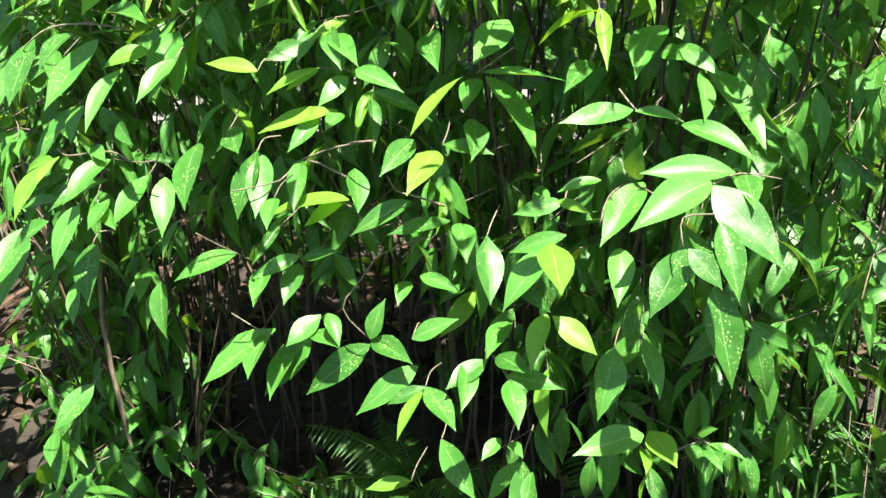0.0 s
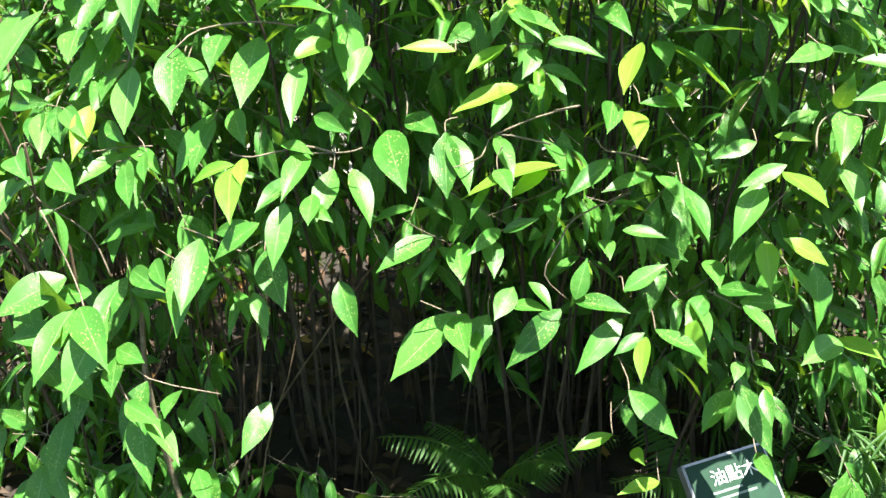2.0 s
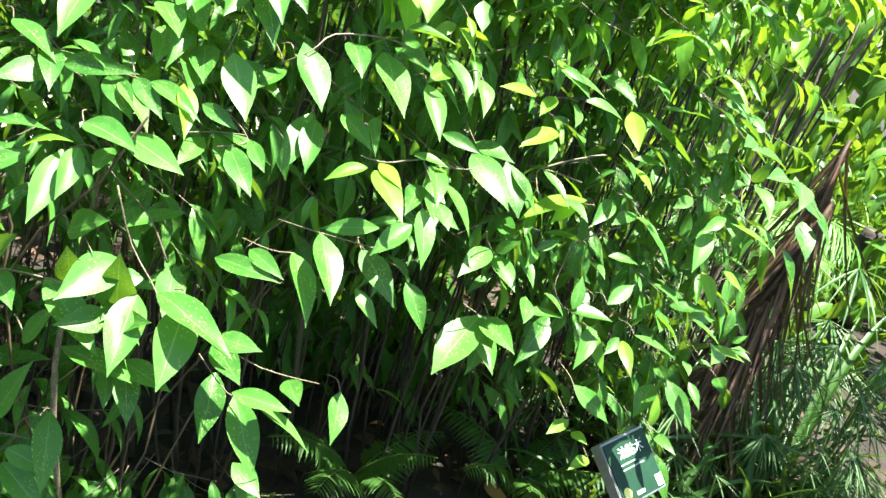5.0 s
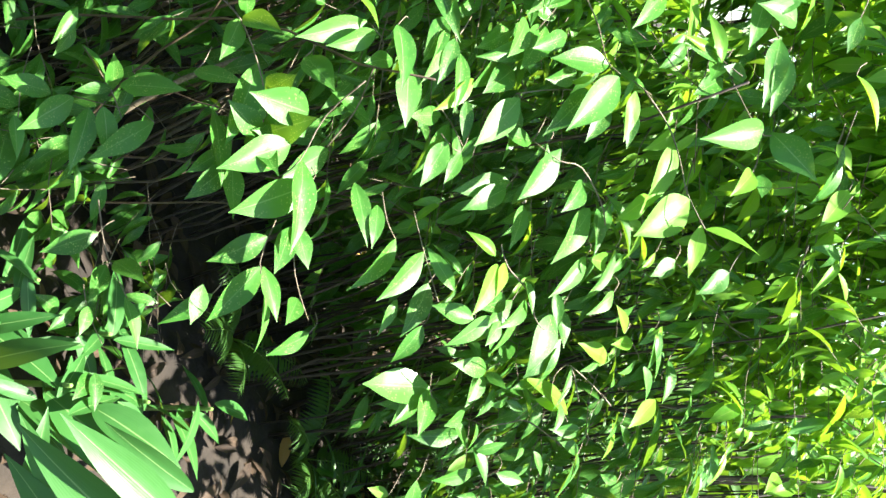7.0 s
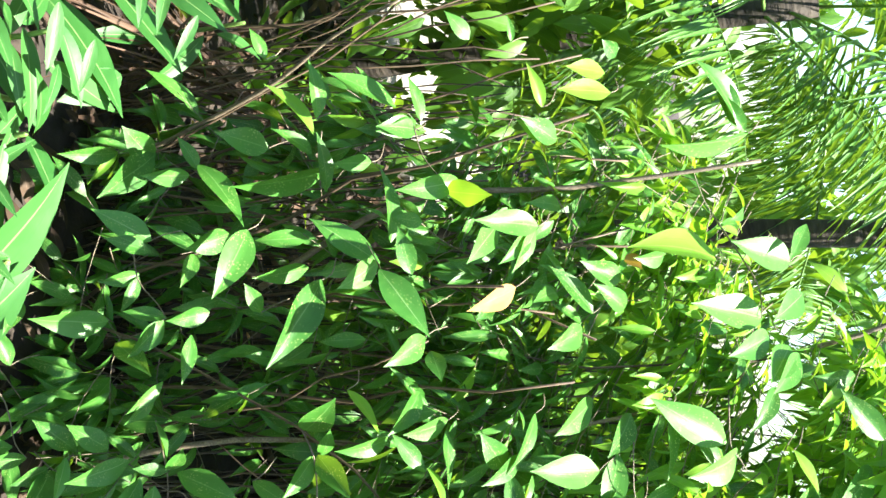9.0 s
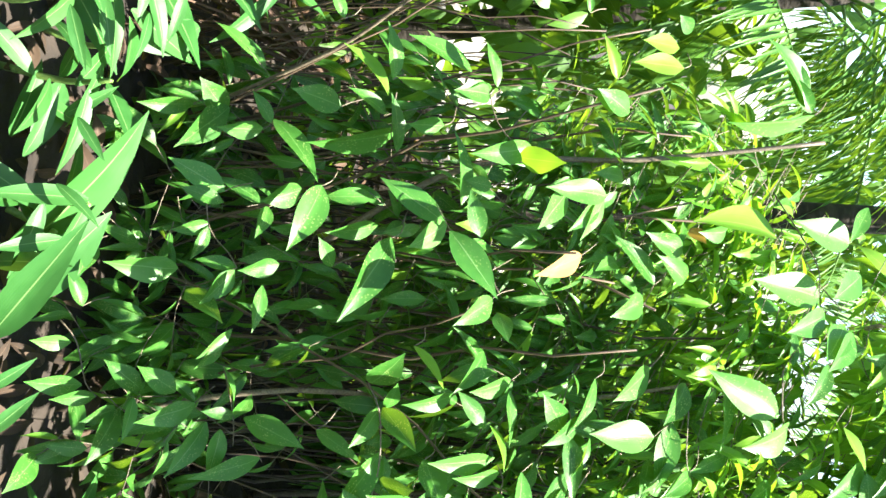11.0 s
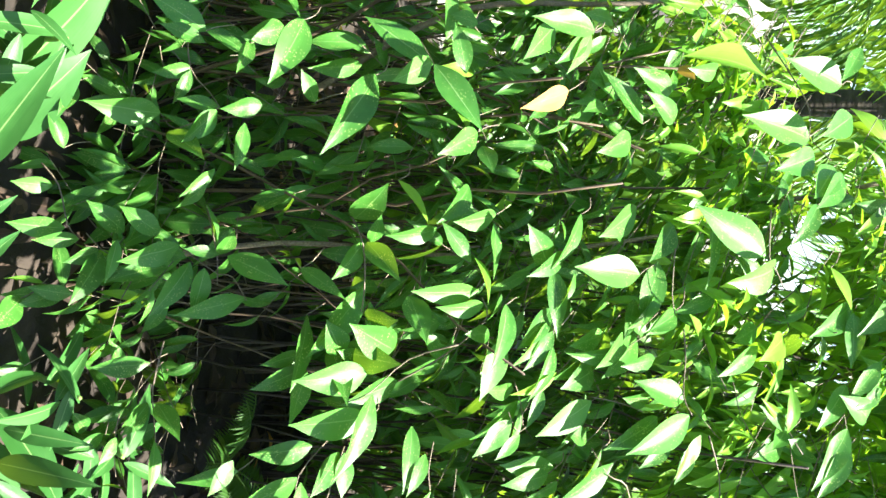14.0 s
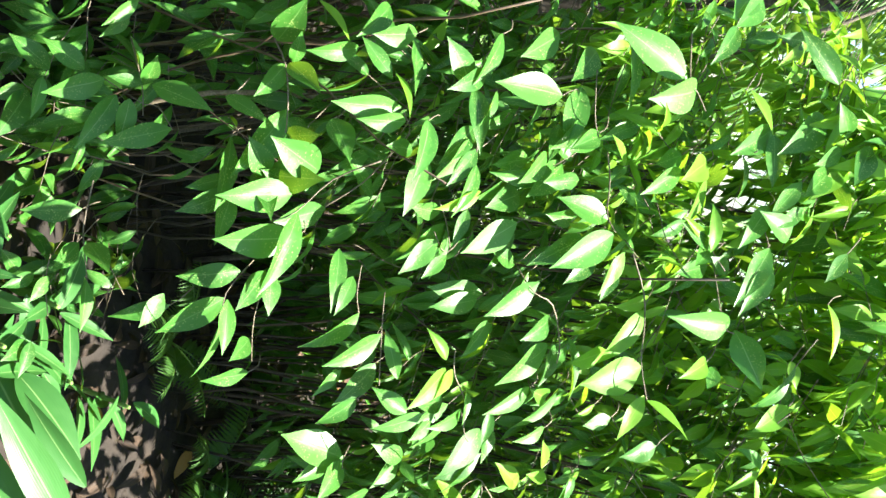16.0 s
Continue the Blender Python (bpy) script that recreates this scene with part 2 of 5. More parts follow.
    for i in range(len(pts) - 1):
        for k in range(sides):
            a, b = i * sides + k, i * sides + (k + 1) % sides
            faces.append((a, b, b + sides, a + sides))
    faces.append(tuple(range(sides))[::-1])
    faces.append(tuple(range((len(pts) - 1) * sides, len(pts) * sides)))
    return verts, faces


def smooth_path(points, steps=3):
    pts = [Vector(p) for p in points]
    out = []
    for i in range(len(pts) - 1):
        a, b, c, d = pts[max(i - 1, 0)], pts[i], pts[i + 1], pts[min(i + 2, len(pts) - 1)]
        for k in range(steps):
            t = k / steps
            out.append(0.5 * ((2 * b) + (c - a) * t + (2 * a - 5 * b + 4 * c - d) * t * t + (3 * b - a - 3 * c + d) * t ** 3))
    return out + [pts[-1]]


def leaf_matrix(x, y, z, heading, droop, roll, size):
    return pose(x, y, z) @ pose(0, 0, 0, 0, 0, heading) @ pose(0, 0, 0, -droop) @ pose(0, 0, 0, 0, roll, 0) @ Matrix.Diagonal((size, size, size, 1))


class Joined:
    """Gathers many blades into one mesh."""
    def __init__(self):
        self.v, self.f, self.u, self.n = [], [], [], 0

    def add(self, verts, faces, uvs, m):
        a = np.array(m)
        v = np.asarray(verts) @ a[:3, :3].T + a[:3, 3]
        self.v.append(v), self.u.append(uvs)
        self.f.extend([tuple(i + self.n for i in f) for f in faces])
        self.n += len(v)

    def mesh(self, name, mat):
        return mesh_from(name, np.concatenate(self.v), self.f, mat, np.concatenate(self.u))


# ---- ground ----
def ground_sheet():
    n, size = 150, 60.0
    verts, faces = [], []
    axis = [math.copysign(abs(i / n * 2 - 1) ** 2.2, i / n * 2 - 1) * size for i in range(n + 1)]
    for y in axis:
        for x in axis:
            h = 0.03 * noise.noise((x * 1.3, y * 1.3, 0)) + 0.012 * noise.noise((x * 7, y * 7, 3))
            verts.append((x - 0.8, y + 2.0, h - 0.02))
    for j in range(n):
        for i in range(n):
            a = j * (n + 1) + i
            faces.append((a, a + 1, a + n + 2, a + n + 1))
    ob = new("ground", mesh_from("ground", verts, faces, SHADE_SOIL))
    return tagged(ob, "brown soil covered with dry leaf litter, darkened for the shade of the shrubs", "ground", kind="structure")


ground = ground_sheet()


def sunlit_strip():
    """Pale strip added as sunlit ground behind the bed, a little proud of soil."""
    verts, faces = [], []
    n = 60
    for i in range(n + 1):
        x = -10 + 20 * i / n
        y = 4.9 + 0.15 * math.sin(x * 0.6)
        for yy, z in ((y, -0.08), (y, 0.035), (y + 1.5, 0.035), (y + 1.5, -0.08)):
            verts.append((x, yy, z))
    for i in range(n):
        for k in range(3):
            a = i * 4 + k
            faces.append((a, a + 4, a + 5, a + 1))
    ob = new("path", mesh_from("path", verts, faces, SUNLIT_GROUND, smooth=False))
    return tagged(ob, "pale strip added as sunlit ground behind the bed", "path", kind="structure")


sunlit_strip()


# ---- the spotted shrubs ----
FRONT = [(-2.6, 3.0), (-2.0, 2.3), (-1.7, 1.92), (-1.3, 1.5), (-0.6, 1.42), (0.0, 1.28), (0.35, 1.25), (1.6, 1.5)]


def front(x):
    for (x0, y0), (x1, y1) in zip(FRONT, FRONT[1:]):
        if x <= x1:
            return y0 + (y1 - y0) * (x - x0) / (x1 - x0)
    return FRONT[-1][1]


def surf(x, z):
    """How far back the shrubs' face stands at a height: it leans away near the top at the sunny end."""
    k = min(1.0, max(0.0, (-1.0 - x) / 0.4)) * min(1.0, max(0.0, (z - 0.9) / 0.7))
    return front(x) + 0.42 * k


SHRUBS = []
for sx, words in ((0.25, "gold-dust shrub with long glossy leaves hanging over its brown canes"),
                  (-0.5, "gold-dust shrub with sunlit young yellow-green leaf tips beside the sign"),
                  (-1.1, "dense gold-dust shrub with drooping spotted leaves on thin twigs"),
                  (-1.7, "tall gold-dust shrub in full sun with a few dry brown leaves")):
    SHRUBS.append(thing("shrub", (sx, front(sx) + 0.55, 0), words, "shrub", "gold-dust shrubs in the bed"))


def shrub_for(x):
    return min(SHRUBS, key=lambda s: abs(s.location.x - x))


def sprig(stem, leaves, bark=TWIG):
    """A twig with its leaves: each leaf is x, y, z, heading, droop, roll (degrees), length and width (cm), tone."""
    owner = shrub_for(stem[0][0])
    back = Matrix.Translation(-owner.location)
    path = smooth_path(stem)
    twig = part("twig", mesh_from("twig", *tube(path, 0.0020 if len(stem) > 3 else 0.0013, 0.0011, 5), bark), owner, m=back)
    for x, y, z, heading, droop, roll, cm, wide, tone in leaves:
        k = rnd.randrange(len(HUNG))
        half = HUNG_BENDS[k] / 2
        size = cm / 100 * half / math.sin(half)
        m = leaf_matrix(x, y, z, heading, droop, roll, 1.0) @ pose(0, 0, 0, math.degrees(half)) @ Matrix.Diagonal((wide / 36, size, size, 1))
        part("leaf", HUNG_MESHES[id(TONES[tone])][k], twig, m=m)
    return twig


# twigs at the face of the bed
sprig([(-0.347, 1.399, 1.027), (-0.436, 1.430, 0.977), (-0.471, 1.417, 0.935), (-0.502, 1.396, 0.887), (-0.461, 1.391, 0.837)],
      [(-0.553, 1.422, 0.857, 142, 24, -27, 8.3, 4.1, 0),
       (-0.530, 1.396, 0.876, -145, 36, -5, 6.8, 2.9, 0),
       (-0.467, 1.421, 0.804, 111, 36, -40, 14.9, 5.2, 0),
       (-0.564, 1.402, 0.832, -128, -2, 21, 8.1, 3.2, 0),
       (-0.451, 1.375, 0.843, -52, -64, 37, 7.7, 3.4, 2),
       (-0.452, 1.387, 0.835, -125, 3, 22, 10.6, 4.1, 0),
       (-0.309, 1.399, 1.057, 105, 10, -14, 10.3, 3.4, 0),
       (-0.389, 1.416, 0.936, 175, 17, 0, 6.0, 3.0, 0),
       (-0.362, 1.394, 0.959, -113, 8, 32, 8.2, 2.8, 0),
       (-0.374, 1.413, 1.082, 112, 25, -29, 11.3, 3.7, 0)])
sprig([(-0.581, 1.520, 0.805), (-0.590, 1.493, 0.798), (-0.594, 1.468, 0.784)],
      [(-0.594, 1.468, 0.784, 122, 46, -39, 14.2, 5.8, 0)])
sprig([(-0.368, 1.400, 0.867), (-0.367, 1.377, 0.876), (-0.371, 1.352, 0.862)],
      [(-0.371, 1.352, 0.862, -86, -27, 43, 9.0, 3.5, 2),
       (-0.368, 1.370, 0.800, 120, 32, -31, 13.5, 4.4, 0)])
sprig([(-0.231, 1.320, 0.862), (-0.222, 1.308, 0.859), (-0.201, 1.274, 0.853), (-0.194, 1.263, 0.850)],
      [(-0.238, 1.309, 0.859, 135, 17, -23, 8.4, 3.7, 0),
       (-0.269, 1.302, 0.853, -177, 23, -25, 9.2, 3.7, 0),
       (-0.222, 1.304, 0.872, -137, -7, 26, 9.6, 3.7, 0),
       (-0.199, 1.259, 0.864, -95, 7, 33, 9.2, 3.6, 0),
       (-0.195, 1.252, 0.860, -162, 23, -8, 8.9, 3.8, 0),
       (-0.214, 1.364, 0.900, 170, 8, 2, 9.8, 3.8, 0),
       (-0.206, 1.229, 0.769, 149, 20, -9, 4.9, 2.4, 0)])
sprig([(-0.322, 1.348, 0.823), (-0.331, 1.309, 0.830), (-0.335, 1.284, 0.816)],
      [(-0.335, 1.284, 0.816, -140, 15, 6, 10.3, 4.1, 0),
       (-0.343, 1.316, 0.795, 110, 22, -33, 7.0, 2.6, 0),
       (-0.345, 1.304, 0.793, 159, 32, 24, 9.3, 3.1, 1)])
sprig([(-0.114, 1.258, 1.075), (-0.141, 1.257, 1.047), (-0.164, 1.300, 0.989)],
      [(-0.143, 1.300, 0.953, 167, 42, 7, 9.4, 3.7, 1),
       (-0.130, 1.262, 0.971, -113, 31, 30, 8.6, 3.7, 1),
       (-0.143, 1.325, 1.048, 124, 48, -28, 11.7, 4.6, 2),
       (-0.135, 1.273, 1.083, -166, 14, -3, 11.3, 5.2, 1),
       (-0.115, 1.303, 1.084, 94, 20, -43, 8.9, 2.9, 0),
       (-0.036, 1.279, 1.078, -179, 35, -15, 9.5, 3.9, 2)])
sprig([(-0.240, 1.476, 1.058), (-0.248, 1.436, 1.042), (-0.252, 1.411, 1.028)],
      [(-0.252, 1.411, 1.028, -168, 40, -15, 12.0, 4.6, 0),
       (-0.296, 1.417, 1.046, -163, 22, -10, 8.9, 4.0, 0)])
sprig([(-0.535, 1.430, 0.989), (-0.567, 1.424, 0.969), (-0.581, 1.417, 0.970)],
      [(-0.576, 1.412, 0.975, 129, 14, -38, 9.2, 2.7, 0),
       (-0.589, 1.437, 0.948, 174, 33, -5, 8.5, 3.9, 0),
       (-0.571, 1.410, 0.970, -85, -14, 46, 6.9, 2.2, 0)])
sprig([(-0.218, 1.500, 1.313), (-0.276, 1.490, 1.274)],
      [(-0.265, 1.524, 1.260, -145, 28, -16, 19.2, 6.3, 0),
       (-0.276, 1.490, 1.266, 175, 22, 1, 8.6, 3.7, 0),
       (-0.304, 1.494, 1.265, 149, 29, 22, 13.5, 4.4, 1),
       (-0.263, 1.451, 1.286, -106, 1, 4, 14.3, 4.7, 2),
       (-0.233, 1.544, 1.347, 163, 19, -15, 13.2, 5.6, 2)])
sprig([(-0.481, 1.490, 1.274), (-0.506, 1.492, 1.278), (-0.543, 1.503, 1.276)],
      [(-0.477, 1.477, 1.278, -110, 14, 26, 10.2, 3.4, 2),
       (-0.489, 1.487, 1.267, 143, 31, -35, 7.4, 3.2, 2),
       (-0.522, 1.526, 1.326, -142, 16, 16, 11.3, 3.8, 0),
       (-0.504, 1.545, 1.346, 133, 23, -21, 7.9, 2.6, 1),
       (-0.585, 1.565, 1.302, 129, 14, -51, 7.7, 3.6, 0),
       (-0.546, 1.510, 1.270, 118, 26, -26, 6.5, 2.1, 1)])
sprig([(-0.483, 1.419, 1.118), (-0.570, 1.460, 1.132), (-0.602, 1.426, 1.105), (-0.658, 1.359, 1.110)],
      [(-0.571, 1.456, 1.133, -172, 31, 4, 11.0, 3.3, 0),
       (-0.485, 1.474, 1.113, -163, 33, -20, 9.3, 4.1, 0)])
sprig([(-0.570, 1.460, 1.132), (-0.504, 1.438, 1.162), (-0.432, 1.418, 1.182), (-0.475, 1.428, 1.174)],
      [(-0.513, 1.490, 1.208, 103, 14, -21, 14.0, 4.6, 1),
       (-0.543, 1.484, 1.197, 144, 32, -34, 8.2, 3.0, 2),
       (-0.498, 1.465, 1.212, 167, 16, -21, 5.7, 2.8, 0),
       (-0.371, 1.436, 1.179, 159, 18, -21, 10.0, 4.0, 0)])
sprig([(-0.317, 1.405, 1.080), (-0.361, 1.394, 1.099), (-0.394, 1.398, 1.106), (-0.409, 1.403, 1.129)],
      [(-0.335, 1.446, 1.157, 168, 15, -11, 12.4, 4.8, 1)])
sprig([(-0.323, 1.497, 1.199), (-0.320, 1.460, 1.187), (-0.324, 1.435, 1.173)],
      [(-0.324, 1.435, 1.173, -103, 5, 29, 8.9, 2.9, 0),
       (-0.276, 1.466, 1.205, -174, 24, -22, 9.5, 4.3, 0)])
sprig([(-0.091, 1.485, 1.322), (-0.089, 1.463, 1.322), (-0.093, 1.438, 1.308)],
      [(-0.093, 1.438, 1.308, 161, 14, -11, 10.0, 3.3, 0)])
sprig([(0.005, 1.593, 1.374), (0.006, 1.550, 1.357), (0.002, 1.525, 1.343)],
      [(0.002, 1.525, 1.343, 169, 17, 8, 15.8, 5.6, 2),
       (0.009, 1.495, 1.312, -142, 6, 44, 5.4, 2.7, 0),
       (0.031, 1.511, 1.316, -123, 25, 44, 9.0, 3.0, 0)])
sprig([(0.080, 1.605, 1.303), (0.086, 1.576, 1.283), (0.082, 1.551, 1.269)],
      [(0.082, 1.551, 1.269, -147, 31, -2, 18.1, 6.0, 0),
       (0.066, 1.485, 1.283, -176, 28, -40, 10.8, 3.6, 2)])
sprig([(-0.050, 1.402, 1.276), (-0.026, 1.382, 1.253), (-0.008, 1.389, 1.243)],
      [(-0.028, 1.355, 1.259, 115, 4, -31, 11.1, 3.7, 0),
       (-0.026, 1.380, 1.250, -91, 12, 23, 7.3, 2.4, 0),
       (0.041, 1.399, 1.225, -113, 19, 26, 12.2, 4.0, 0)])
sprig([(0.002, 1.403, 1.199), (-0.017, 1.355, 1.179), (-0.021, 1.330, 1.165)],
      [(-0.021, 1.330, 1.165, -161, -68, 130, 6.9, 3.4, 0),
       (-0.008, 1.326, 1.161, 151, 28, -6, 12.7, 4.7, 0)])
sprig([(0.186, 1.392, 1.149), (0.125, 1.353, 1.170), (0.086, 1.303, 1.171)],
      [(0.116, 1.331, 1.179, 103, -2, -32, 13.4, 4.4, 2),
       (0.081, 1.277, 1.184, 129, 18, -26, 14.0, 5.5, 2),
       (0.085, 1.293, 1.172, -126, 37, 35, 15.0, 6.3, 0),
       (0.130, 1.345, 1.171, -174, 12, 6, 9.0, 3.7, 0)])
sprig([(-0.067, 1.301, 1.102), (-0.057, 1.322, 1.138), (-0.028, 1.326, 1.159), (0.009, 1.290, 1.157)],
      [(-0.130, 1.323, 1.129, -119, 7, 39, 6.0, 1.8, 1),
       (-0.068, 1.322, 1.164, 108, 12, -17, 6.6, 2.2, 0)])
sprig([(0.087, 1.235, 1.154), (0.045, 1.207, 1.159), (0.046, 1.175, 1.133)],
      [(0.053, 1.218, 1.109, 146, 43, -2, 10.7, 5.3, 0),
       (0.054, 1.187, 1.124, -119, 41, 37, 6.8, 3.3, 0),
       (0.095, 1.238, 1.142, -158, 50, 9, 11.1, 4.0, 0)])
sprig([(0.121, 1.348, 1.040), (0.100, 1.301, 1.039), (0.096, 1.276, 1.025)],
      [(0.096, 1.276, 1.025, -150, 64, 15, 14.6, 5.4, 0)])
sprig([(-0.111, 1.455, 1.103), (-0.123, 1.422, 1.112), (-0.127, 1.397, 1.098)],
      [(-0.127, 1.397, 1.098, 99, 14, -44, 8.2, 3.0, 0)])
sprig([(-0.032, 1.386, 0.897), (-0.037, 1.346, 0.904), (-0.041, 1.321, 0.890)],
      [(-0.041, 1.321, 0.890, 164, 53, -30, 11.5, 5.1, 0)])
sprig([(0.061, 1.310, 0.716), (0.084, 1.316, 0.727), (0.099, 1.319, 0.731), (0.114, 1.321, 0.726)],
      [(0.010, 1.302, 0.747, 124, 0, -23, 12.7, 5.0, 2),
       (0.019, 1.323, 0.741, -151, 6, 12, 9.0, 4.5, 1),
       (0.087, 1.362, 0.695, -166, 13, 1, 6.0, 3.0, 0),
       (0.109, 1.326, 0.725, -159, 10, 9, 6.3, 3.1, 0),
       (0.093, 1.314, 0.749, -126, -38, 50, 4.4, 1.8, 0),
       (0.113, 1.316, 0.730, -107, 13, 11, 6.2, 2.0, 0)])
sprig([(-0.165, 1.286, 0.805), (-0.185, 1.236, 0.790), (-0.189, 1.211, 0.776)],
      [(-0.189, 1.211, 0.776, -141, 7, 10, 3.9, 2.0, 0)])
sprig([(-0.849, 1.394, 1.141), (-0.892, 1.413, 1.151), (-0.942, 1.421, 1.144), (-0.984, 1.423, 1.138), (-1.011, 1.441, 1.138), (-1.022, 1.453, 1.140)],
      [(-1.017, 1.432, 1.124, 79, 22, -31, 8.3, 2.7, 1),
       (-1.017, 1.408, 1.127, 179, 27, 14, 12.9, 4.7, 1),
       (-1.001, 1.421, 1.137, -179, 16, 23, 8.3, 2.9, 1),
       (-0.938, 1.426, 1.157, -134, 7, 19, 7.8, 2.6, 0),
       (-0.929, 1.424, 1.154, 132, -56, -135, 4.1, 2.0, 0),
       (-0.876, 1.423, 1.199, -137, 14, 54, 8.1, 2.8, 0)])
sprig([(-0.803, 1.392, 1.147), (-0.828, 1.391, 1.142), (-0.886, 1.405, 1.141)],
      [(-0.893, 1.405, 1.140, 153, 26, -11, 11.3, 4.1, 0),
       (-0.899, 1.366, 1.067, -133, 24, 49, 5.7, 2.5, 0),
       (-0.758, 1.464, 1.153, -171, 32, 29, 14.3, 6.4, 0)])
sprig([(-0.938, 1.420, 1.109), (-0.932, 1.379, 1.090), (-0.936, 1.354, 1.076)],
      [(-0.936, 1.354, 1.076, 158, 52, -10, 11.5, 4.3, 2),
       (-0.977, 1.322, 1.057, 93, 35, -34, 9.6, 3.9, 0),
       (-0.908, 1.412, 1.101, 134, 17, -4, 11.2, 4.0, 0),
       (-0.890, 1.373, 1.081, 170, 27, 9, 7.0, 3.5, 0),
       (-0.988, 1.399, 1.022, 54, 13, -52, 10.7, 3.4, 0)])
sprig([(-1.016, 1.356, 0.999), (-1.085, 1.458, 0.994), (-1.133, 1.506, 0.998)],
      [(-1.090, 1.427, 1.001, 166, 35, -7, 14.9, 5.8, 0)])
sprig([(-0.959, 1.487, 0.968), (-0.982, 1.467, 0.976), (-0.986, 1.442, 0.962)],
      [(-0.986, 1.442, 0.962, -162, 38, 24, 12.5, 5.7, 0),
       (-1.009, 1.403, 0.903, -162, 39, 22, 8.6, 3.0, 0)])
sprig([(-0.865, 1.517, 0.907), (-0.859, 1.470, 0.905), (-0.863, 1.445, 0.891)],
      [(-0.863, 1.445, 0.891, -157, 55, 29, 10.6, 4.4, 0)])
sprig([(-0.746, 1.382, 1.022), (-0.719, 1.402, 0.993), (-0.668, 1.427, 0.953)],
      [(-0.694, 1.416, 0.970, 111, 20, -20, 11.9, 4.6, 0),
       (-0.666, 1.430, 0.960, -156, -38, 72, 6.3, 2.8, 0),
       (-0.647, 1.449, 0.942, 178, 27, 20, 9.9, 4.5, 0)])
sprig([(-0.723, 1.423, 0.848), (-0.670, 1.416, 0.821), (-0.642, 1.407, 0.818)],
      [(-0.650, 1.441, 0.810, 109, 35, -13, 17.9, 8.3, 2),
       (-0.659, 1.430, 0.810, -178, 13, 27, 12.1, 5.5, 0),
       (-0.629, 1.460, 0.762, 170, 31, 9, 11.1, 5.0, 0)])
sprig([(-0.629, 1.519, 1.152), (-0.652, 1.499, 1.153), (-0.656, 1.474, 1.139)],
      [(-0.656, 1.474, 1.139, 172, 46, 12, 12.8, 5.6, 0)])
sprig([(-0.890, 1.528, 1.281), (-0.886, 1.504, 1.289), (-0.890, 1.479, 1.275)],
      [(-0.890, 1.479, 1.275, 167, 38, 4, 13.2, 4.2, 2),
       (-0.838, 1.495, 1.304, 119, 15, -32, 8.5, 4.1, 1),
       (-0.959, 1.539, 1.314, 168, 30, 5, 17.4, 6.3, 0)])
sprig([(-0.809, 1.600, 1.339), (-0.806, 1.580, 1.339), (-0.810, 1.555, 1.325)],
      [(-0.810, 1.555, 1.325, 177, 35, -12, 16.0, 5.3, 0)])
sprig([(-0.996, 1.604, 1.328), (-1.014, 1.582, 1.334), (-1.018, 1.557, 1.320)],
      [(-1.018, 1.557, 1.320, 166, 28, 0, 10.1, 4.9, 0)])
sprig([(-0.895, 1.545, 1.327), (-0.960, 1.543, 1.339), (-1.057, 1.557, 1.331), (-1.107, 1.542, 1.299), (-1.145, 1.577, 1.264)],
      [(-1.107, 1.573, 1.306, 178, 42, 5, 14.5, 6.0, 0),
       (-0.957, 1.566, 1.351, -121, 1, 14, 15.2, 5.0, 0)])
sprig([(-1.050, 1.633, 1.192), (-1.048, 1.613, 1.193), (-1.052, 1.588, 1.179)],
      [(-1.052, 1.588, 1.179, 128, 43, -11, 14.1, 5.3, 0),
       (-1.018, 1.546, 1.191, -167, 26, 28, 10.4, 3.9, 0)])
sprig([(-0.779, 1.509, 1.303), (-0.773, 1.487, 1.312), (-0.777, 1.462, 1.298)],
      [(-0.777, 1.462, 1.298, 151, 33, -11, 10.1, 3.6, 2)])
sprig([(-0.891, 1.618, 1.435), (-0.910, 1.596, 1.444), (-0.914, 1.571, 1.430)],
      [(-0.914, 1.571, 1.430, 153, 38, -17, 11.0, 5.0, 1)])
sprig([(-0.813, 1.565, 1.438), (-0.808, 1.530, 1.419), (-0.812, 1.505, 1.405)],
      [(-0.812, 1.505, 1.405, 170, 44, 9, 6.3, 1.8, 1)])
sprig([(-0.513, 1.597, 1.343), (-0.536, 1.549, 1.347), (-0.540, 1.524, 1.333)],
      [(-0.540, 1.524, 1.333, 153, 34, 0, 7.5, 2.8, 0),
       (-0.528, 1.530, 1.337, -152, 30, 34, 10.3, 3.4, 0),
       (-0.540, 1.501, 1.277, 122, 20, -13, 10.0, 3.1, 1)])
sprig([(-0.618, 1.507, 1.285), (-0.629, 1.486, 1.294), (-0.633, 1.461, 1.280)],
      [(-0.633, 1.461, 1.280, 85, -6, -29, 9.5, 3.1, 1)])
sprig([(-0.467, 1.382, 1.082), (-0.482, 1.404, 1.076), (-0.500, 1.417, 1.077)],
      [(-0.475, 1.399, 1.086, 86, 17, -1, 17.6, 5.8, 1),
       (-0.489, 1.413, 1.075, 98, 31, -24, 8.4, 3.4, 1)])
sprig([(-0.576, 1.486, 1.053), (-0.585, 1.453, 1.062), (-0.589, 1.428, 1.048)],
      [(-0.589, 1.428, 1.048, 129, 40, 7, 6.9, 2.2, 0)])
sprig([(-1.005, 1.441, 0.705), (-1.002, 1.410, 0.711), (-1.006, 1.385, 0.697)],
      [(-1.006, 1.385, 0.697, 145, 34, -25, 11.2, 4.5, 0)])
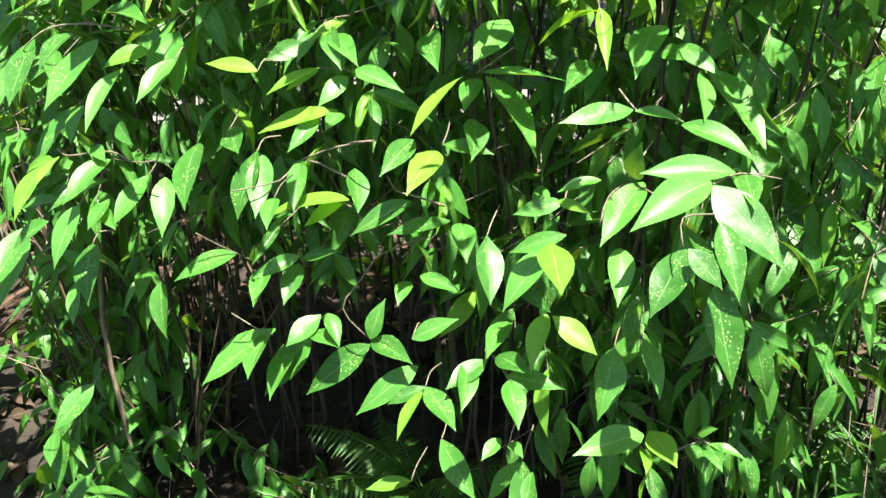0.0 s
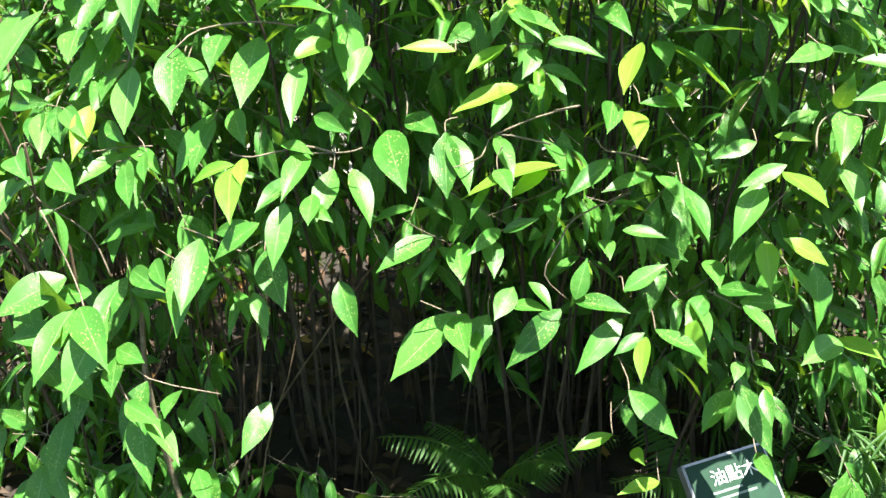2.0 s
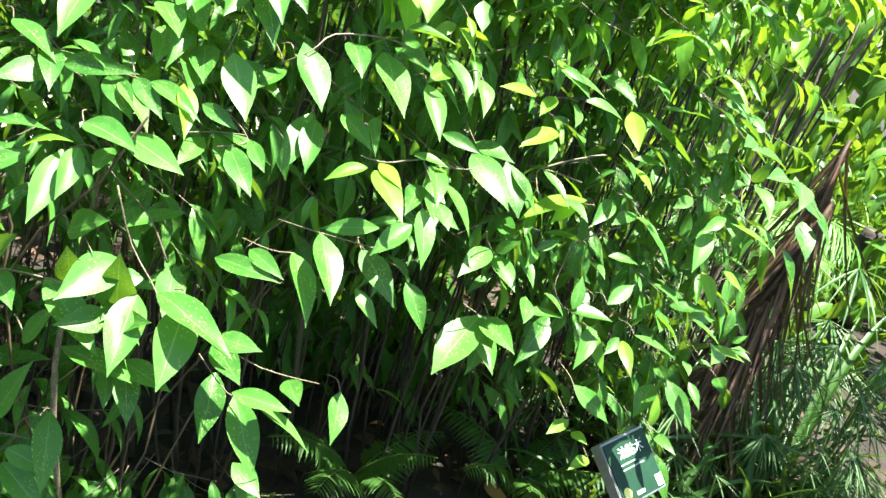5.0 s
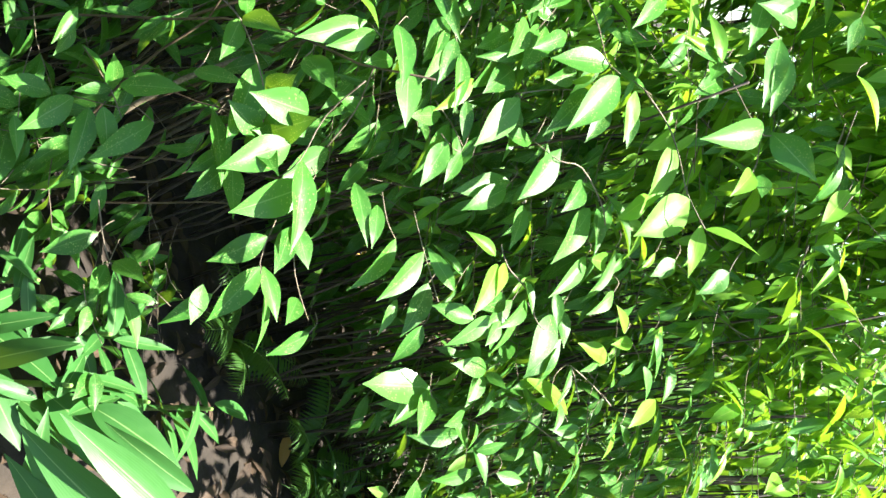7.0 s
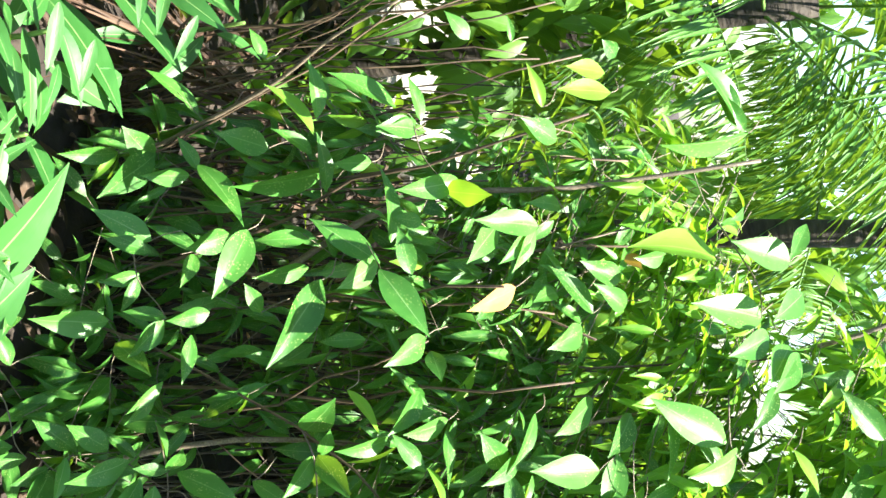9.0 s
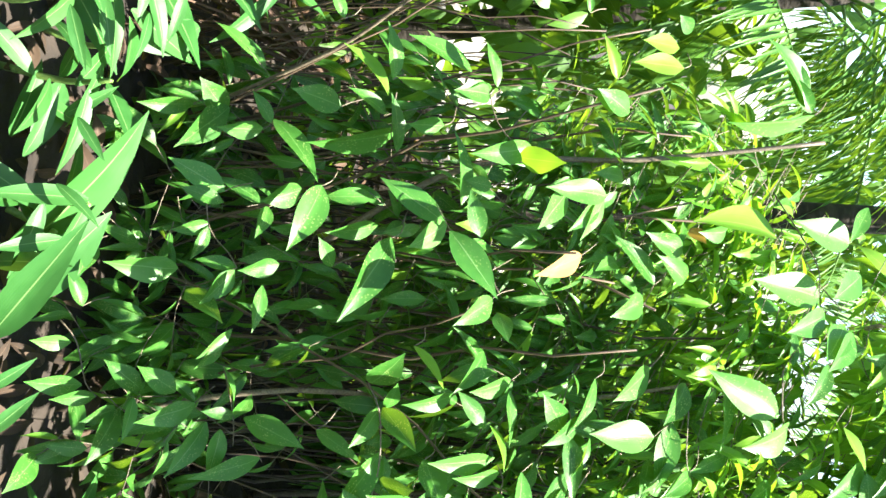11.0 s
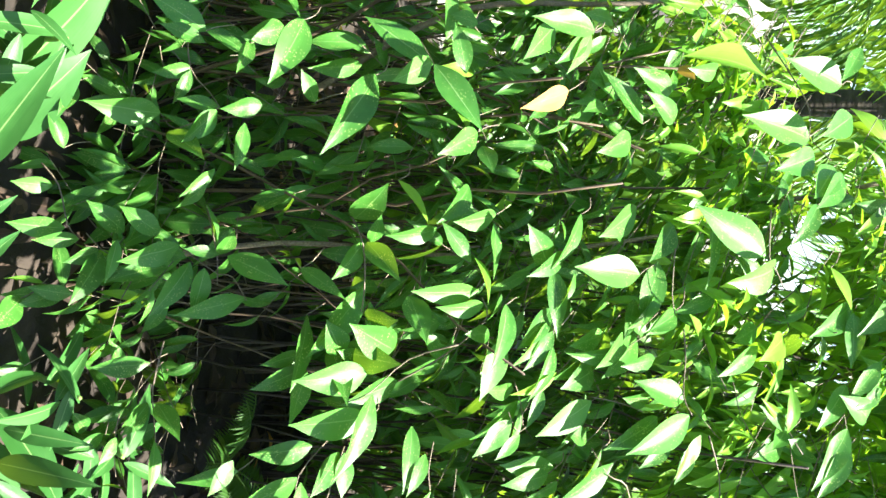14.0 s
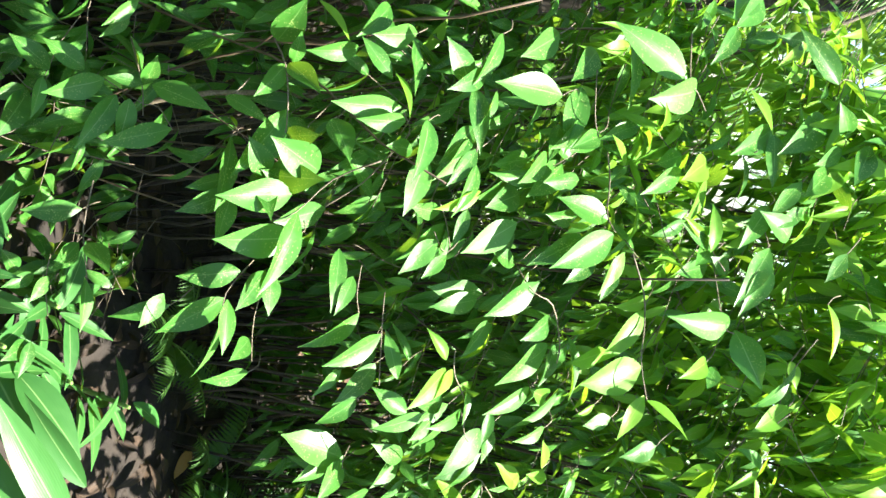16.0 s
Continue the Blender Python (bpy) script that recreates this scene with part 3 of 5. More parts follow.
sprig([(-1.395, 1.601, 1.021), (-1.363, 1.586, 0.919), (-1.331, 1.523, 0.851), (-1.337, 1.485, 0.808)],
      [(-1.374, 1.599, 0.886, 115, 18, -33, 14.7, 7.3, 0),
       (-1.335, 1.514, 0.858, -156, 16, 23, 18.8, 6.0, 0),
       (-1.357, 1.547, 0.841, 143, 42, -2, 15.7, 6.7, 2),
       (-1.332, 1.590, 0.852, 73, 9, -46, 9.7, 4.2, 0)])
sprig([(-1.387, 1.620, 0.803), (-1.383, 1.591, 0.802), (-1.387, 1.566, 0.788)],
      [(-1.387, 1.566, 0.788, 95, 1, -42, 10.5, 5.3, 0),
       (-1.355, 1.597, 0.811, 127, 16, -23, 7.8, 3.9, 0)])
sprig([(-1.439, 1.657, 0.737), (-1.458, 1.623, 0.738), (-1.462, 1.598, 0.724)],
      [(-1.462, 1.598, 0.724, -148, 4, 12, 15.7, 5.2, 0)])
sprig([(-1.297, 1.604, 1.120), (-1.230, 1.609, 1.124), (-1.176, 1.597, 1.125)],
      [(-1.224, 1.616, 1.116, -169, 42, 10, 12.7, 4.9, 0),
       (-1.216, 1.609, 1.121, -145, 16, 13, 11.1, 3.7, 0),
       (-1.239, 1.633, 1.106, 133, 19, -22, 10.6, 3.8, 0)])
sprig([(-1.428, 1.732, 1.188), (-1.381, 1.705, 1.193), (-1.333, 1.672, 1.188)],
      [(-1.334, 1.668, 1.190, -151, 20, 35, 12.1, 3.6, 0),
       (-1.377, 1.694, 1.180, -175, 25, 5, 13.3, 4.6, 2)])
sprig([(-1.317, 1.808, 1.403), (-1.290, 1.783, 1.388), (-1.277, 1.737, 1.330)],
      [(-1.303, 1.748, 1.318, 178, 22, 3, 11.6, 5.3, 0),
       (-1.277, 1.767, 1.275, 151, 29, -2, 11.5, 4.7, 0),
       (-1.238, 1.743, 1.380, 146, 33, -6, 11.0, 3.9, 0),
       (-1.309, 1.859, 1.381, 178, 26, 1, 12.8, 4.7, 0)])
sprig([(-1.236, 1.802, 1.245), (-1.249, 1.753, 1.252), (-1.253, 1.728, 1.238)],
      [(-1.253, 1.728, 1.238, 165, 28, -18, 11.7, 4.6, 0),
       (-1.184, 1.685, 1.242, -150, 24, 6, 13.9, 4.6, 0)])
sprig([(-1.413, 1.720, 1.119), (-1.435, 1.697, 1.122), (-1.439, 1.672, 1.108)],
      [(-1.439, 1.672, 1.108, -158, 6, 34, 14.3, 4.9, 2)])
sprig([(-0.168, 1.337, 0.724), (-0.175, 1.303, 0.707), (-0.179, 1.278, 0.693)],
      [(-0.179, 1.278, 0.693, -165, 44, 37, 13.2, 5.1, 0),
       (-0.179, 1.306, 0.665, 105, 48, -1, 9.7, 4.9, 0),
       (-0.157, 1.232, 0.708, 175, 41, 24, 6.8, 2.5, 0)])
sprig([(-0.343, 1.477, 0.664), (-0.338, 1.427, 0.644), (-0.342, 1.402, 0.630)],
      [(-0.342, 1.402, 0.630, -134, 35, 49, 12.4, 4.8, 0)])
sprig([(-0.372, 1.417, 0.601), (-0.384, 1.374, 0.587), (-0.388, 1.349, 0.573)],
      [(-0.388, 1.349, 0.573, 101, 11, -18, 8.4, 3.0, 1),
       (-0.341, 1.369, 0.522, -173, 5, 33, 5.2, 2.6, 1)])
sprig([(-0.289, 1.388, 0.498), (-0.297, 1.357, 0.482), (-0.301, 1.332, 0.468)],
      [(-0.301, 1.332, 0.468, 104, 2, -17, 9.1, 3.1, 1)])
sprig([(-0.101, 1.379, 0.553), (-0.123, 1.329, 0.542), (-0.127, 1.304, 0.528)],
      [(-0.127, 1.304, 0.528, -177, 12, 33, 8.2, 2.9, 0)])
sprig([(-1.607, 1.756, 0.484), (-1.560, 1.712, 0.503), (-1.523, 1.683, 0.512), (-1.482, 1.652, 0.511)],
      [(-1.617, 1.746, 0.490, -134, -17, -6, 10.3, 3.4, 2),
       (-1.530, 1.694, 0.513, 95, -41, -65, 9.3, 3.7, 0),
       (-1.532, 1.691, 0.515, 129, 40, 2, 7.5, 2.7, 0),
       (-1.536, 1.682, 0.540, -118, -66, 54, 14.3, 5.4, 0),
       (-1.514, 1.685, 0.445, -150, 30, 27, 14.0, 5.0, 2),
       (-1.660, 1.814, 0.495, -171, 32, 9, 9.7, 3.1, 0),
       (-1.636, 1.788, 0.478, -174, 31, 8, 7.9, 3.1, 0)])
sprig([(-1.500, 1.665, 0.512), (-1.492, 1.667, 0.543), (-1.453, 1.640, 0.573)],
      [(-1.514, 1.667, 0.486, -139, 12, 34, 10.6, 4.5, 2),
       (-1.445, 1.657, 0.560, 161, 48, -6, 15.2, 5.4, 0)])
sprig([(-1.569, 1.707, 0.206), (-1.530, 1.688, 0.253), (-1.552, 1.718, 0.286)],
      [(-1.559, 1.725, 0.285, 95, 28, -21, 10.4, 4.8, 0),
       (-1.553, 1.705, 0.276, -145, 7, 28, 9.8, 3.2, 2),
       (-1.526, 1.695, 0.233, -166, 9, 18, 13.8, 6.1, 0)])
sprig([(-1.547, 1.694, 0.428), (-1.518, 1.672, 0.486), (-1.500, 1.666, 0.514)],
      [(-1.534, 1.716, 0.411, 164, 46, -7, 13.0, 5.7, 2),
       (-1.553, 1.729, 0.365, 97, 35, -21, 10.0, 4.8, 0),
       (-1.495, 1.723, 0.411, 127, 50, 2, 9.1, 3.1, 0)])
sprig([(-1.597, 1.738, 0.807), (-1.554, 1.708, 0.829), (-1.501, 1.658, 0.836), (-1.444, 1.625, 0.825), (-1.387, 1.590, 0.803)],
      [(-1.586, 1.748, 0.806, 95, -45, -75, 13.2, 6.4, 0),
       (-1.550, 1.715, 0.825, -175, 19, 18, 10.7, 4.5, 0),
       (-1.555, 1.712, 0.836, -174, -43, 93, 13.9, 4.7, 0),
       (-1.554, 1.713, 0.845, 88, -27, -59, 7.7, 3.3, 0),
       (-1.476, 1.667, 0.826, -160, 29, 29, 18.0, 6.0, 0),
       (-1.446, 1.621, 0.833, 145, -60, -158, 10.2, 4.7, 0),
       (-1.372, 1.594, 0.782, 154, -66, -175, 15.7, 6.9, 2),
       (-1.390, 1.576, 0.794, -162, 15, -4, 9.1, 3.0, 2),
       (-1.385, 1.583, 0.762, -170, -28, 63, 14.6, 5.3, 0)])
sprig([(-1.402, 1.589, 0.734), (-1.371, 1.546, 0.713), (-1.365, 1.536, 0.711)],
      [(-1.382, 1.574, 0.708, 161, 45, -3, 9.6, 3.4, 0),
       (-1.361, 1.549, 0.705, 170, 45, 5, 11.4, 4.8, 0),
       (-1.376, 1.531, 0.723, -151, 8, 38, 11.5, 4.5, 0)])
sprig([(-1.290, 1.545, 0.849), (-1.284, 1.522, 0.857), (-1.288, 1.497, 0.843)],
      [(-1.288, 1.497, 0.843, 142, 43, -17, 16.7, 7.3, 2),
       (-1.268, 1.612, 0.869, 154, 28, -4, 14.0, 5.4, 0)])
sprig([(-1.437, 1.752, 0.915), (-1.437, 1.710, 0.922), (-1.441, 1.685, 0.908)],
      [(-1.441, 1.685, 0.908, -159, -28, 65, 11.6, 5.6, 0)])
sprig([(-1.494, 1.765, 0.713), (-1.489, 1.725, 0.697), (-1.493, 1.700, 0.683)],
      [(-1.493, 1.700, 0.683, -126, -58, 59, 11.5, 3.6, 0)])
sprig([(-1.291, 1.591, 0.881), (-1.324, 1.623, 0.959), (-1.398, 1.616, 1.035), (-1.429, 1.647, 1.074), (-1.459, 1.670, 1.063)],
      [(-1.467, 1.679, 1.057, 140, 42, -28, 15.3, 4.9, 2),
       (-1.447, 1.659, 1.067, 141, 42, -26, 10.9, 4.2, 2),
       (-1.401, 1.628, 1.079, 137, 27, 9, 7.3, 3.6, 0),
       (-1.376, 1.644, 1.100, -148, 16, 47, 13.2, 5.4, 2),
       (-1.510, 1.713, 1.040, 81, 28, -43, 10.1, 3.5, 0),
       (-1.523, 1.711, 1.049, -134, -19, 17, 9.4, 3.1, 1)])
sprig([(-1.542, 1.855, 1.084), (-1.555, 1.825, 1.093), (-1.559, 1.800, 1.079)],
      [(-1.559, 1.800, 1.079, 150, 30, -21, 11.7, 4.9, 2),
       (-1.562, 1.771, 1.082, -137, -2, 24, 11.3, 3.7, 0),
       (-1.608, 1.828, 1.026, -179, 18, 18, 12.4, 4.7, 0)])
sprig([(-1.638, 1.859, 0.901), (-1.639, 1.824, 0.909), (-1.643, 1.799, 0.895)],
      [(-1.643, 1.799, 0.895, -131, -36, 20, 11.1, 3.7, 1)])
sprig([(-1.542, 1.809, 0.986), (-1.556, 1.777, 0.985), (-1.560, 1.752, 0.971)],
      [(-1.560, 1.752, 0.971, 151, 44, -19, 11.4, 4.1, 0)])
sprig([(-1.361, 1.898, 1.383), (-1.380, 1.858, 1.362), (-1.384, 1.833, 1.348)],
      [(-1.384, 1.833, 1.348, 133, 43, 1, 16.8, 6.6, 2),
       (-1.311, 1.839, 1.335, -161, 9, 53, 9.6, 3.7, 0)])
sprig([(-1.443, 1.836, 1.181), (-1.460, 1.794, 1.190), (-1.464, 1.769, 1.176)],
      [(-1.464, 1.769, 1.176, 98, 12, -44, 11.5, 5.0, 0),
       (-1.468, 1.793, 1.207, 165, 28, 3, 11.9, 4.3, 0),
       (-1.456, 1.759, 1.188, -131, -5, 58, 13.5, 4.1, 0),
       (-1.392, 1.715, 1.184, -175, 25, 29, 12.2, 4.7, 0),
       (-1.436, 1.780, 1.228, -160, 18, 8, 9.4, 3.1, 0)])
sprig([(-1.518, 1.913, 1.248), (-1.514, 1.883, 1.251), (-1.518, 1.858, 1.237)],
      [(-1.518, 1.858, 1.237, -160, 20, 14, 13.6, 4.5, 0)])
sprig([(-1.342, 1.764, 1.219), (-1.351, 1.716, 1.205), (-1.355, 1.691, 1.191)],
      [(-1.355, 1.691, 1.191, -168, 27, 34, 10.9, 3.8, 0)])
sprig([(-1.448, 2.020, 1.361), (-1.450, 1.989, 1.348), (-1.454, 1.964, 1.334)],
      [(-1.454, 1.964, 1.334, 170, 26, 10, 14.3, 6.1, 0),
       (-1.411, 1.963, 1.408, 179, 18, 32, 13.0, 5.5, 0)])
sprig([(-1.415, 2.010, 1.603), (-1.352, 1.935, 1.601), (-1.320, 1.930, 1.616), (-1.266, 1.937, 1.634)],
      [(-1.348, 1.942, 1.593, 101, 41, -37, 21.2, 7.2, 2),
       (-1.322, 1.938, 1.612, 154, 36, -9, 15.8, 7.5, 2)])
sprig([(-1.413, 2.024, 1.493), (-1.436, 1.978, 1.499), (-1.440, 1.953, 1.485)],
      [(-1.440, 1.953, 1.485, -137, 3, 29, 14.9, 4.9, 0)])
sprig([(-1.301, 1.893, 1.434), (-1.294, 1.849, 1.432), (-1.298, 1.824, 1.418)],
      [(-1.298, 1.824, 1.418, 167, 27, 16, 11.4, 4.3, 0)])
sprig([(-1.211, 1.877, 1.360), (-1.230, 1.830, 1.353), (-1.234, 1.805, 1.339)],
      [(-1.234, 1.805, 1.339, 172, 22, 26, 15.2, 6.1, 0)])
sprig([(-1.259, 1.809, 1.435), (-1.211, 1.775, 1.440), (-1.184, 1.695, 1.439), (-1.166, 1.660, 1.457)],
      [(-1.170, 1.695, 1.438, 112, 44, -14, 13.3, 5.4, 0),
       (-1.154, 1.669, 1.451, 173, 43, 20, 17.0, 6.6, 2)])
sprig([(-1.196, 1.700, 1.265), (-1.194, 1.677, 1.273), (-1.198, 1.652, 1.259)],
      [(-1.198, 1.652, 1.259, 174, 41, 19, 14.7, 6.1, 2)])
sprig([(-1.212, 1.652, 1.255), (-1.189, 1.662, 1.310), (-1.170, 1.658, 1.361)],
      [(-1.157, 1.656, 1.389, 171, 42, 18, 14.8, 5.1, 0),
       (-1.184, 1.687, 1.376, 136, 34, -26, 9.3, 4.3, 0)])
sprig([(-1.248, 2.071, 1.939), (-1.269, 2.047, 1.918), (-1.273, 2.022, 1.904)],
      [(-1.273, 2.022, 1.904, 83, 33, -61, 15.7, 5.1, 0)])
sprig([(-1.407, 2.099, 1.700), (-1.401, 2.068, 1.709), (-1.405, 2.043, 1.695)],
      [(-1.405, 2.043, 1.695, -167, 27, 43, 12.2, 4.3, 0),
       (-1.428, 2.118, 1.748, 177, 25, 30, 14.1, 5.6, 0)])
sprig([(-1.299, 2.033, 1.749), (-1.294, 1.995, 1.739), (-1.298, 1.970, 1.725)],
      [(-1.298, 1.970, 1.725, -127, -25, 42, 10.6, 3.5, 1)])
sprig([(-1.180, 2.006, 1.803), (-1.203, 1.980, 1.783), (-1.207, 1.955, 1.769)],
      [(-1.207, 1.955, 1.769, 168, 34, 19, 15.9, 5.7, 0),
       (-1.215, 1.922, 1.772, -138, 2, 73, 11.5, 4.3, 0),
       (-1.181, 2.032, 1.885, 172, 33, 27, 20.1, 7.1, 0)])
sprig([(-1.176, 1.951, 1.640), (-1.178, 1.904, 1.649), (-1.182, 1.879, 1.635)],
      [(-1.182, 1.879, 1.635, 166, 26, 23, 11.5, 5.7, 1),
       (-1.170, 1.836, 1.635, -160, 22, 19, 13.4, 4.4, 1),
       (-1.196, 1.832, 1.583, 171, 36, 20, 13.6, 4.4, 0)])
sprig([(-1.085, 1.894, 1.768), (-1.097, 1.851, 1.776), (-1.101, 1.826, 1.762)],
      [(-1.101, 1.826, 1.762, -164, 30, 53, 12.6, 4.8, 2),
       (-1.087, 1.834, 1.832, 174, 41, 28, 9.9, 3.5, 0)])
sprig([(-1.094, 1.998, 1.917), (-1.098, 1.978, 1.911), (-1.102, 1.953, 1.897)],
      [(-1.102, 1.953, 1.897, 173, 29, 36, 13.5, 5.1, 0),
       (-1.185, 1.960, 1.924, 101, 15, -65, 10.3, 4.3, 0),
       (-1.164, 1.938, 1.912, 165, 34, 20, 11.4, 3.8, 0),
       (-1.156, 1.959, 1.971, -178, 19, 58, 14.0, 5.1, 0)])
sprig([(-1.025, 1.812, 1.664), (-1.044, 1.774, 1.673), (-1.048, 1.749, 1.659)],
      [(-1.048, 1.749, 1.659, 109, 35, -25, 12.8, 4.5, 0)])
sprig([(-1.228, 1.689, 0.282), (-1.243, 1.664, 0.282), (-1.247, 1.639, 0.268)],
      [(-1.247, 1.639, 0.268, 142, 42, -18, 13.1, 5.3, 0)])
sprig([(-1.342, 1.619, 0.350), (-1.269, 1.553, 0.328), (-1.227, 1.508, 0.336), (-1.177, 1.472, 0.339)],
      [(-1.190, 1.467, 0.343, -141, 0, 17, 11.6, 3.8, 2),
       (-1.241, 1.528, 0.317, 176, 7, 17, 10.0, 4.5, 0),
       (-1.241, 1.529, 0.338, -172, -47, 71, 12.7, 4.9, 0)])
sprig([(-1.234, 1.499, 0.259), (-1.194, 1.451, 0.254), (-1.141, 1.402, 0.263)],
      [(-1.213, 1.457, 0.231, 164, 29, 3, 7.6, 3.2, 0),
       (-1.207, 1.456, 0.264, -167, 15, 23, 6.9, 3.2, 0),
       (-1.107, 1.356, 0.223, 163, 6, 11, 8.4, 4.2, 0),
       (-1.115, 1.350, 0.238, -152, 7, 30, 8.2, 3.2, 0),
       (-1.219, 1.459, 0.190, 98, -2, -19, 7.5, 3.8, 0)])
sprig([(-1.278, 1.439, 0.775), (-1.245, 1.376, 0.728), (-1.213, 1.331, 0.730)],
      [(-1.228, 1.381, 0.718, -172, 53, 24, 14.8, 5.6, 0),
       (-1.247, 1.358, 0.739, -138, 2, 42, 10.9, 3.7, 0),
       (-1.209, 1.334, 0.721, -147, 23, -8, 12.0, 4.0, 2),
       (-1.260, 1.427, 0.799, -178, 13, 28, 11.2, 4.7, 0),
       (-1.261, 1.425, 0.811, -138, 0, 45, 8.8, 4.1, 0),
       (-1.229, 1.460, 0.722, 146, 50, -11, 12.9, 5.3, 0)])
sprig([(-1.262, 1.441, 0.806), (-1.201, 1.360, 0.781), (-1.083, 1.348, 0.743)],
      [(-1.150, 1.347, 0.758, 168, 6, 25, 7.8, 3.9, 0)])
sprig([(-1.186, 1.529, 0.953), (-1.148, 1.484, 0.947), (-1.117, 1.459, 0.951)],
      [(-1.234, 1.525, 0.917, -146, 2, 47, 13.4, 3.9, 0),
       (-1.185, 1.496, 0.944, -161, 15, 41, 9.3, 3.4, 0),
       (-1.123, 1.453, 0.954, 172, 39, -7, 14.8, 4.9, 0)])
sprig([(-1.139, 1.505, 0.567), (-1.132, 1.475, 0.546), (-1.136, 1.450, 0.532)],
      [(-1.136, 1.450, 0.532, 163, 63, 4, 12.9, 4.4, 0),
       (-1.166, 1.454, 0.528, -161, 23, 30, 8.8, 4.3, 0)])
sprig([(-1.115, 1.653, 1.490), (-1.028, 1.627, 1.511), (-0.987, 1.569, 1.513), (-0.958, 1.501, 1.509), (-0.898, 1.449, 1.521)],
      [(-1.000, 1.606, 1.511, -161, 37, 33, 15.9, 5.3, 1),
       (-0.905, 1.534, 1.506, 154, 47, 7, 16.0, 8.0, 1),
       (-0.902, 1.460, 1.515, -141, 30, 66, 10.8, 3.7, 1),
       (-0.902, 1.446, 1.521, -108, -42, 5, 12.4, 4.1, 1),
       (-1.100, 1.633, 1.456, -148, 22, 59, 8.4, 3.5, 0)])
sprig([(-0.811, 1.515, 1.456), (-0.809, 1.495, 1.456), (-0.813, 1.470, 1.442)],
      [(-0.813, 1.470, 1.442, 153, 47, 9, 7.3, 3.6, 0)])
sprig([(-0.923, 1.622, 1.694), (-0.944, 1.631, 1.671), (-1.043, 1.737, 1.648)],
      [(-0.935, 1.635, 1.683, 128, 45, -29, 17.3, 6.2, 2),
       (-0.916, 1.638, 1.695, -166, -20, 84, 14.7, 6.9, 2)])
sprig([(-0.983, 1.785, 1.774), (-1.006, 1.765, 1.783), (-1.010, 1.740, 1.769)],
      [(-1.010, 1.740, 1.769, -164, 29, 56, 14.4, 4.8, 0)])
sprig([(-0.902, 1.602, 1.656), (-0.904, 1.578, 1.651), (-0.908, 1.553, 1.637)],
      [(-0.908, 1.553, 1.637, 154, 29, 19, 11.1, 4.2, 1),
       (-0.892, 1.554, 1.655, 172, 13, 55, 7.3, 3.5, 0)])
sprig([(-0.745, 1.621, 1.815), (-0.755, 1.594, 1.822), (-0.759, 1.569, 1.808)],
      [(-0.759, 1.569, 1.808, 162, 37, 29, 13.2, 4.8, 1)])
sprig([(-0.765, 1.484, 1.571), (-0.762, 1.463, 1.550), (-0.766, 1.438, 1.536)],
      [(-0.766, 1.438, 1.536, 155, 51, 13, 9.2, 4.3, 0)])
sprig([(-0.905, 1.762, 1.917), (-0.926, 1.732, 1.898), (-0.930, 1.707, 1.884)],
      [(-0.930, 1.707, 1.884, -133, 0, 28, 13.0, 4.3, 1)])
sprig([(-0.855, 1.661, 1.839), (-0.849, 1.638, 1.824), (-0.853, 1.613, 1.810)],
      [(-0.853, 1.613, 1.810, -134, -10, 74, 6.0, 2.8, 1)])
sprig([(-1.004, 1.839, 1.956), (-0.997, 1.814, 1.938), (-1.001, 1.789, 1.924)],
      [(-1.001, 1.789, 1.924, -169, 33, 53, 9.1, 3.5, 0)])
sprig([(-1.970, 2.231, 0.356), (-1.992, 2.211, 0.357), (-1.996, 2.186, 0.343)],
      [(-1.996, 2.186, 0.343, 148, 33, -27, 13.3, 4.2, 0),
       (-1.970, 2.213, 0.412, 179, 16, 7, 18.6, 7.3, 0),
       (-1.953, 2.213, 0.400, 111, 4, -29, 12.3, 6.2, 0)])
sprig([(-1.906, 2.227, 0.506), (-1.929, 2.199, 0.514), (-1.933, 2.174, 0.500)],
      [(-1.933, 2.174, 0.500, 145, 46, -27, 10.5, 4.5, 2),
       (-1.941, 2.184, 0.519, 67, 27, -45, 8.4, 3.2, 0),
       (-1.978, 2.133, 0.556, -139, -39, 37, 18.3, 6.0, 0)])
sprig([(-1.987, 2.219, 0.811), (-1.903, 2.206, 0.786), (-1.833, 2.211, 0.770)],
      [(-1.873, 2.252, 0.779, 156, 39, -40, 22.9, 7.6, 0),
       (-1.864, 2.176, 0.799, 74, -1, -22, 13.2, 4.3, 0),
       (-1.946, 2.200, 0.783, 110, 34, -9, 10.6, 3.5, 0)])
sprig([(-1.841, 2.097, 0.480), (-1.859, 2.055, 0.461), (-1.863, 2.030, 0.447)],
      [(-1.863, 2.030, 0.447, 103, 40, -20, 13.8, 5.6, 2),
       (-1.848, 2.009, 0.449, 118, 43, -7, 9.9, 3.6, 0)])
sprig([(-1.887, 2.065, 0.703), (-1.888, 2.027, 0.704), (-1.892, 2.002, 0.690)],
      [(-1.892, 2.002, 0.690, -154, 17, 34, 15.9, 6.7, 0),
       (-1.856, 2.045, 0.620, 162, 29, -6, 10.8, 5.4, 0)])
sprig([(-1.775, 2.056, 0.833), (-1.769, 2.008, 0.836), (-1.773, 1.983, 0.822)],
      [(-1.773, 1.983, 0.822, -164, 18, 34, 22.1, 7.2, 0),
       (-1.761, 2.047, 0.770, 152, 29, -14, 14.3, 4.3, 0)])
sprig([(-1.743, 1.966, 0.749), (-1.760, 1.921, 0.732), (-1.764, 1.896, 0.718)],
      [(-1.764, 1.896, 0.718, 96, 5, -37, 8.1, 3.4, 0)])
